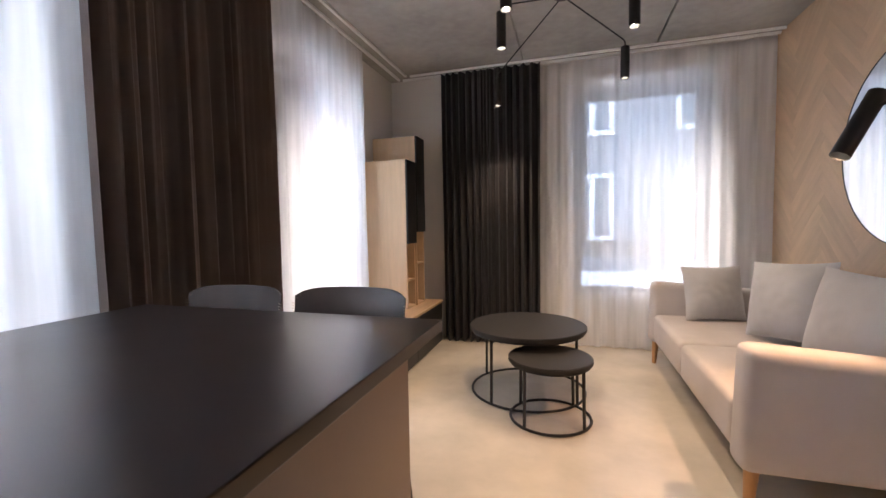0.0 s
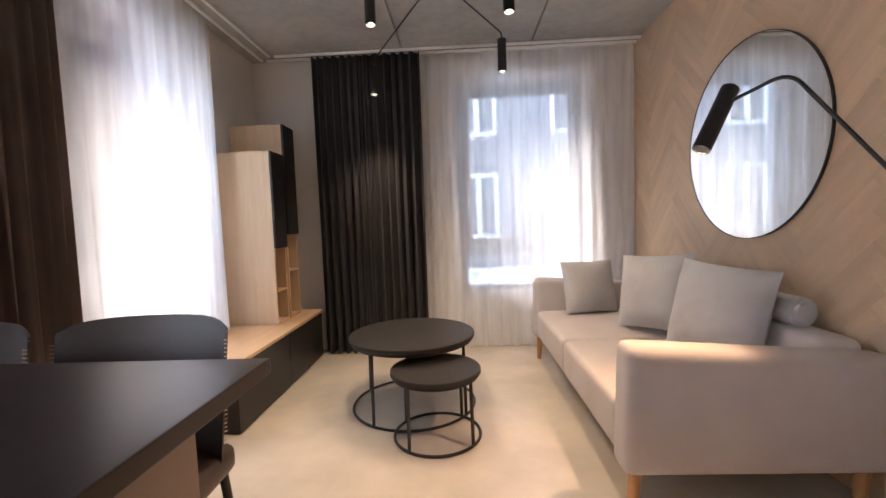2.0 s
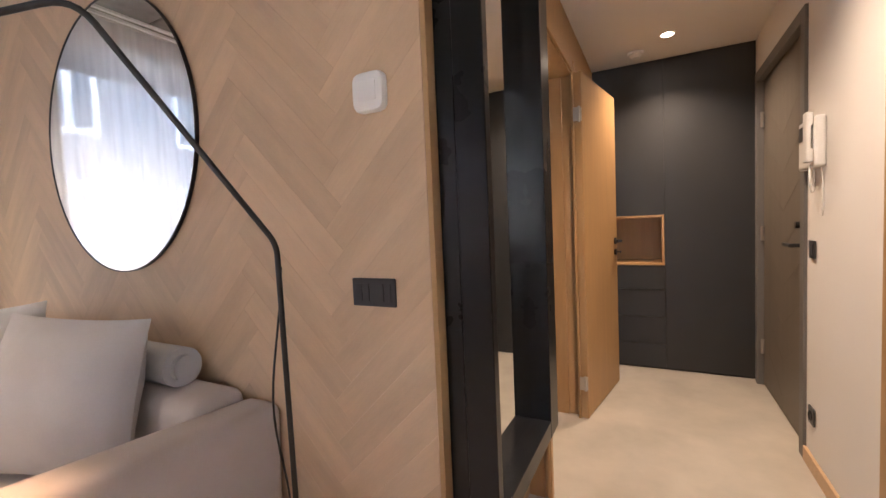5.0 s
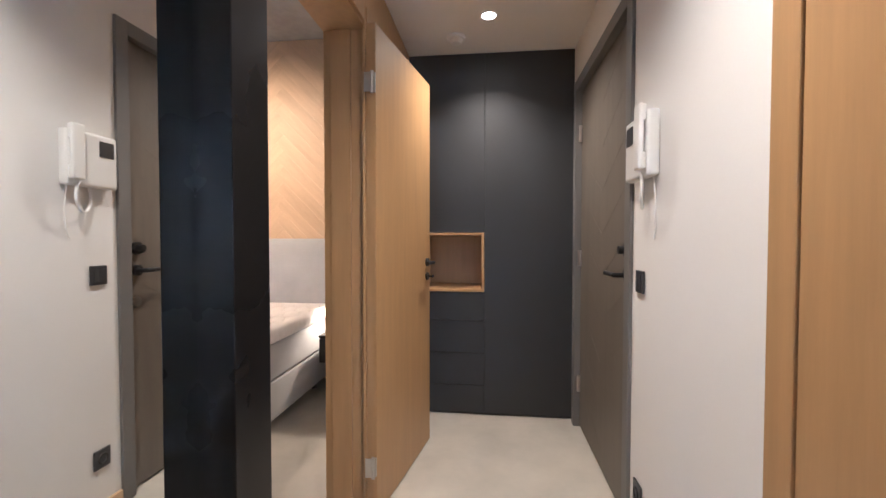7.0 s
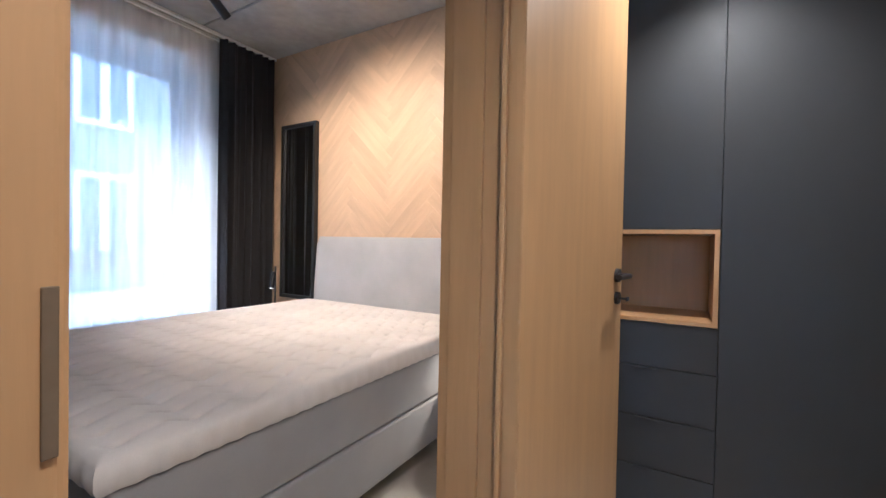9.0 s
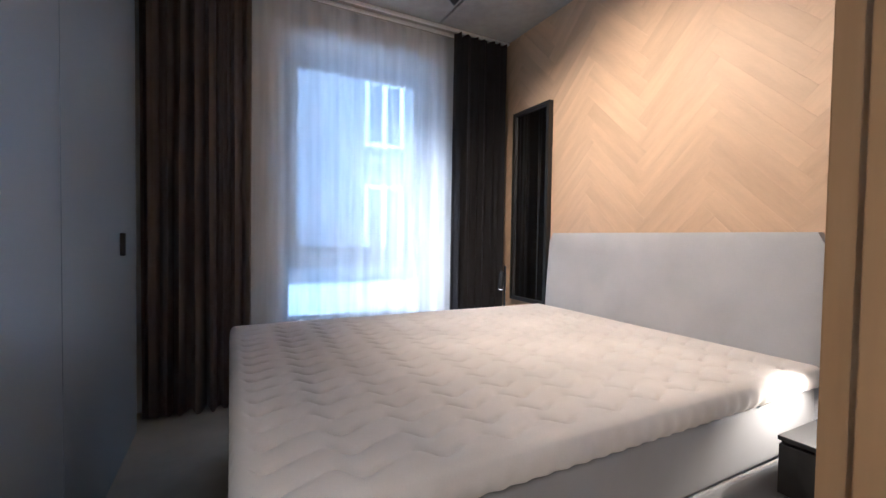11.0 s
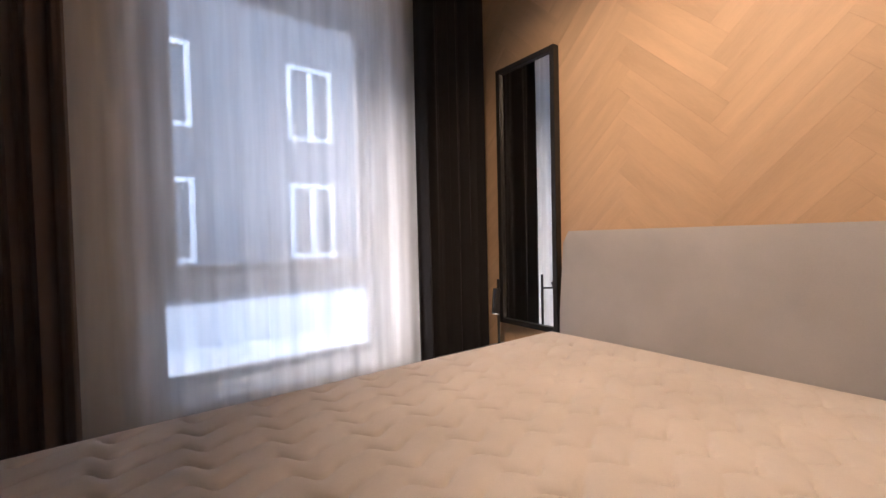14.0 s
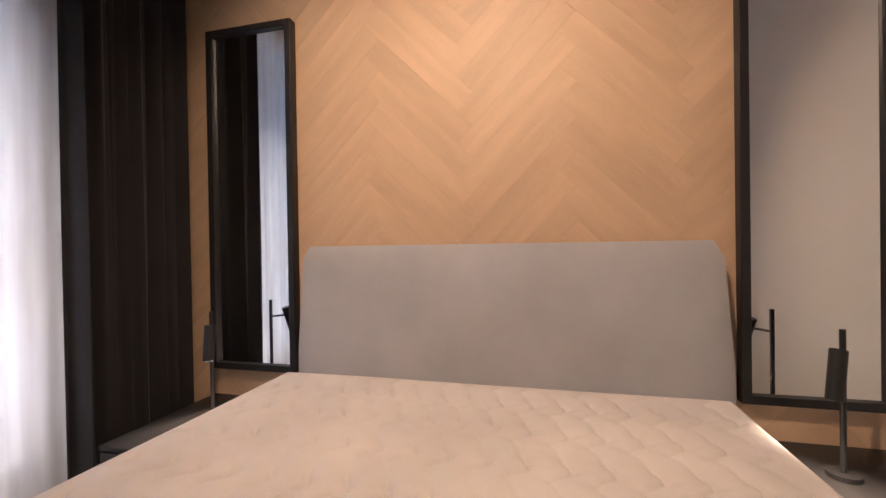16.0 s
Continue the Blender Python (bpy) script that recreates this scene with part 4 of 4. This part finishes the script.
build("lower_base", lambda bm: box(bm, (BX0, BY0, 0.10), (BX1, BY1, 0.341), 0.02, 3), BEDCLOTH, bed, True)
for x in (3.05, 4.9):
    for y in (2.10, 3.56):
        build("foot", lambda bm: rod(bm, (x, y, 0.0), (x, y, 0.105), 0.022, 0.028), BLACKMETAL, bed, True)


def headboard(bm):
    ny, nz = 40, 16
    g = []
    for side in (0, 1):
        lay = []
        for k in range(nz + 1):
            v = k / nz
            z = 0.20 + 1.0 * v
            half = 0.84 - 0.03 * max(0, v - 0.55) / 0.45 - 0.03 * max(0, (v - 0.93) / 0.07) ** 2
            row = []
            for j in range(ny + 1):
                u = 2 * j / ny - 1
                d = min(half * (1 - abs(u)), 1.2 - z)
                soft = 0.018 * max(0, 1 - d / 0.03) ** 2
                x = 5.033 + 0.012 * v + soft if side == 0 else 5.11
                row.append(bm.verts.new((x, 2.797 + half * u, z)))
            lay.append(row)
        g.append(lay)
    for side in (0, 1):
        for k in range(nz):
            for j in range(ny):
                q = (g[side][k][j], g[side][k][j + 1], g[side][k + 1][j + 1], g[side][k + 1][j])
                bm.faces.new(q)
    edge = [(k, 0) for k in range(nz + 1)] + [(nz, j) for j in range(1, ny + 1)] + [(k, ny) for k in range(nz - 1, -1, -1)] + [(0, j) for j in range(ny - 1, 0, -1)]
    for (k, j), (m, n) in zip(edge, edge[1:] + edge[:1]):
        bm.faces.new((g[0][k][j], g[0][m][n], g[1][m][n], g[1][k][j]))


build("headboard", headboard, HEADCLOTH, bed, True)


def wall_mirror(y0, y1, z0, z1):
    m = thing("wall_mirror", "tall rectangular mirror in a black frame above the nightstand", "mirror", group="mirrors beside the bed")
    x0, x1, t = BX - 0.05, BX - 0.006, 0.03

    def fr(bm):
        box(bm, (x0, y0, z0), (x1, y0 + t, z1), 0.003)
        box(bm, (x0, y1 - t, z0), (x1, y1, z1), 0.003)
        box(bm, (x0, y0 + t, z0), (x1, y1 - t, z0 + t), 0.003)
        box(bm, (x0, y0 + t, z1 - t), (x1, y1 - t, z1), 0.003)

    build("frame", fr, BLACKMETAL, m)
    build("glass", lambda bm: box(bm, (x0 + 0.018, y0 + t, z0 + t), (x1 - 0.004, y1 - t, z1 - t)), MIRROR, m)


wall_mirror(3.665, 4.115, 0.635, 2.215)
wall_mirror(1.49, 1.93, 0.635, 2.215)


def nightstand(y0, y1):
    n = thing("nightstand", "black floating nightstand with one drawer", "nightstand", group="nightstands beside the bed")
    build("body", lambda bm: box(bm, (4.60, y0, 0.30), (BX - 0.007, y1, 0.485), 0.003), BLACKWOOD, n)
    build("drawer_front", lambda bm: box(bm, (4.58, y0 + 0.002, 0.305), (4.599, y1 - 0.002, 0.475), 0.002), BLACKWOOD, n)
    build("top", lambda bm: box(bm, (4.578, y0 - 0.002, 0.486), (BX - 0.007, y1 + 0.002, 0.502), 0.003), BLACKWOOD, n)


nightstand(3.73, 4.13)
nightstand(1.50, 1.92)


def bed_lamp(at, turn):
    s = thing("bedside_lamp", "slim black bedside lamp with a lit tilting tube", "lamp", at, turn, "lamps beside the bed")
    build("base", lambda bm: rod(bm, (0, 0, 0.0), (0, 0, 0.014), 0.042, seg=36), BLACKMETAL, s, True)
    build("stem", lambda bm: rod(bm, (0, 0, 0.012), (0, 0, 0.43), 0.008), BLACKMETAL, s, True)
    p2, q2 = (Vector((-0.075, 0.0, 0.385)), Vector((-0.115, 0.005, 0.25)))
    build("arm", lambda bm: rod(bm, (0, 0, 0.345), (-0.075, 0, 0.345), 0.005), BLACKMETAL, s, True)
    build("tube", lambda bm: tube_shade(bm, p2, q2, 0.021), BLACKMETAL, s, True)
    build("bulb", lambda bm: lens(bm, p2, q2, 0.0165, 0.006), LAMPGLOW, s)
    m = pose(*at, 0, 0, turn)
    spot("bedside_light", m @ (q2 + (q2 - p2) * 0.05), m @ (q2 + (q2 - p2)), BEDSIDE, 120, 0.6)


bed_lamp((4.90, 1.745, 0.503), -36)
bed_lamp((4.90, 3.945, 0.503), 40)

bs = thing("ceiling_spot", "black ceiling spot lamp with tilted lit tubes", "lamp")
for (tx, ty, tz), aim, watts, cone in (((4.24, 3.62, 2.69), (5.1, 3.72, 1.7), BEDSPOT * 0.08, 80), ((3.72, 2.90, 2.69), (4.95, 2.75, 1.2), BEDSPOT, 112)):
    tip = Vector((tx, ty, tz))
    back = tip + Vector((-0.19, 0.0, 0.15))
    mount = Vector((tx - 0.22, ty, CZ - 0.001))
    build("canopy", lambda bm: rod(bm, mount - Vector((0, 0, 0.03)), mount, 0.045, seg=28), BLACKMETAL, bs, True)
    build("tube", lambda bm: tube_shade(bm, back, tip, 0.030), BLACKMETAL, bs, True)
    build("bracket", lambda bm: rod(bm, mount - Vector((0, 0, 0.02)), back * 0.7 + tip * 0.3, 0.007), BLACKMETAL, bs, True)
    build("lens", lambda bm: lens(bm, back, tip, 0.022, 0.012), LAMPGLOW, bs)
    spot("ceiling_spot_light", tip + (tip - back) * 0.04, aim, watts, cone, 0.95, (1, 0.68, 0.41))

# ---- outside ----
struct("ground", lambda bm: box(bm, (-160, -160, -1.4), (160, 160, -1.1)), PALEGROUND, "pale paved yard reaching to the horizon")


def far_house(name, axis, face, back, a0, a1, cols, rows, top, mat, label):
    h = thing(name, label, "house")
    holes = [(c, c + 1.3, r, r + 2.1) for c in cols for r in rows]
    build("wall", lambda bm: pierced(bm, axis, face, back, a0, a1, -1.1, top, holes), mat, h)
    s = 1 if back > face else -1
    P = (lambda a, d, z: (a, face + s * d, z)) if axis == "y" else (lambda a, d, z: (face + s * d, a, z))
    for c0, c1, r0, r1 in holes:
        w = new("window")
        w.parent = h

        def fr(bm):
            for p in ((c0, c0 + 0.14, r0, r1), (c1 - 0.14, c1, r0, r1), (c0 + 0.14, c1 - 0.14, r0, r0 + 0.14), (c0 + 0.14, c1 - 0.14, r1 - 0.14, r1), ((c0 + c1) / 2 - 0.09, (c0 + c1) / 2 + 0.09, r0 + 0.14, r1 - 0.14)):
                box(bm, P(p[0], -0.03, p[2]), P(p[1], 0.12, p[3]))

        build("frame", fr, FARFRAME, w)
        build("pane", lambda bm: box(bm, P(c0 + 0.14, 0.06, r0 + 0.14), P(c1 - 0.14, 0.09, r1 - 0.14)), DARKPANE, w)
    build("roof", lambda bm: box(bm, P(a0 - 0.2, -0.3, top), P(a1 + 0.2, abs(back - face) + 0.2, top + 0.35)), GREYFRAME, h)
    return h


far_house("apartment_house", "y", 14.0, 20.0, -9.0, 22.0, [-6.35, -3.1, 0.12, 3.13, 6.69, 9.9, 13.1], [0.70, 4.0, 7.75], 11.5, FACADE, "grey rendered apartment house with white-framed windows across the yard")
far_house("red_house", "x", -13.0, -20.0, 2.5, 24.0, [4.2, 7.6, 11.0, 14.4, 17.8], [0.9, 4.1, 7.3], 10.0, REDFACADE, "dark red rendered house with white-framed windows")
yard = thing("yard_wall", "low white yard wall in front of the house", "wall")
build("masonry", lambda bm: box(bm, (-9, 12.6, -1.1), (22, 12.85, -0.25), 0.02), FARFRAME, yard)
build("coping", lambda bm: box(bm, (-9.02, 12.56, -0.249), (22.02, 12.89, -0.17), 0.015), FARFRAME, yard)


# ---- herringbone planks ----
def clip(poly, axis, lim, keep):
    out = []
    for p, q in zip(poly, poly[1:] + poly[:1]):
        ip, iq = keep * (p[axis] - lim) >= 0, keep * (q[axis] - lim) >= 0
        if ip:
            out.append(p)
        if ip != iq:
            t = (lim - p[axis]) / (q[axis] - p[axis])
            out.append((p[0] + t * (q[0] - p[0]), p[1] + t * (q[1] - p[1])))
    return out


def herringbone(parent, face, y0, y1, z0, z1, yv, zv, W=0.095, n=6):
    """Oak planks laid in herringbone on a wall that faces -x; a row of valleys stands at yv."""
    rt = math.sqrt(0.5)
    th, gap = 0.006, 0.0001
    full = None
    span = int((y1 - y0 + z1 - z0) / W) + 2 * n
    count = 0
    for a in range(-span, span):
        for m in range(-4, 5):
            for kind in (0, 1):
                if kind == 0:
                    cx, cy, w, h = (a + 2 * n * m) + n / 2, a + 0.5, n, 1
                else:
                    cx, cy, w, h = a + 0.5, (a - 2 * n + 1 + 2 * n * m) + n / 2, 1, n
                u, v = (cx - cy) * rt * W, (cx + cy) * rt * W
                yc, zc = yv - u, zv + v
                if not (y0 - 0.4 < yc < y1 + 0.4 and z0 - 0.4 < zc < z1 + 0.4):
                    continue
                ang = 45 if kind == 0 else 135
                L2, W2 = n * W / 2 - gap, W / 2 - gap
                ca, sa = math.cos(radians(ang)), math.sin(radians(ang))
                poly = [(yc - (p * ca - q * sa), zc + (p * sa + q * ca)) for p, q in ((-L2, -W2), (L2, -W2), (L2, W2), (-L2, W2))]
                cut = poly
                for ax, lim, keep in ((0, y0, 1), (0, y1, -1), (1, z0, 1), (1, z1, -1)):
                    cut = clip(cut, ax, lim, keep) if cut else cut
                if len(cut) < 3:
                    continue
                whole = len(cut) == 4 and all(abs(p[0] - q[0]) + abs(p[1] - q[1]) < 1e-6 for p, q in zip(cut, poly))
                # plank frame: x along the grain, z out of the wall
                fr = Matrix(((0, 0, -1, face), (-ca, sa, 0, yc), (sa, ca, 0, zc), (0, 0, 0, 1)))
                if whole and full is not None:
                    me = full
                else:
                    inv = fr.inverted()
                    loc = [inv @ Vector((face, p[0], p[1])) for p in cut]
                    c = sum(loc, Vector()) / len(loc)
                    bm = bmesh.new()
                    lo = [bm.verts.new((p.x, p.y, 0.0)) for p in loc]
                    mi = [bm.verts.new((p.x, p.y, th - 0.0004)) for p in loc]
                    hi = [bm.verts.new((p.x - 0.0003 * (1 if p.x > c.x else -1), p.y - 0.0003 * (1 if p.y > c.y else -1), th)) for p in loc]
                    k = len(loc)
                    bm.faces.new(hi)
                    for i in range(k):
                        j = (i + 1) % k
                        bm.faces.new((lo[i], lo[j], mi[j], mi[i]))
                        bm.faces.new((mi[i], mi[j], hi[j], hi[i]))
                    me = mesh_of("plank", bm, OAK_PLANK)
                    if whole:
                        full = me
                ob = new("plank", me)
                ob.parent = parent
                ob.matrix_basis = fr
                count += 1
    return count


herringbone(wall_sofa, SX - 0.0002, 1.336, NY - 0.002, 0.002, CZ - 0.002, 1.63, 1.30)
herringbone(wall_bed, BX - 0.0002, 1.427, NY - 0.002, 0.002, CZ - 0.002, 2.858, 1.28)
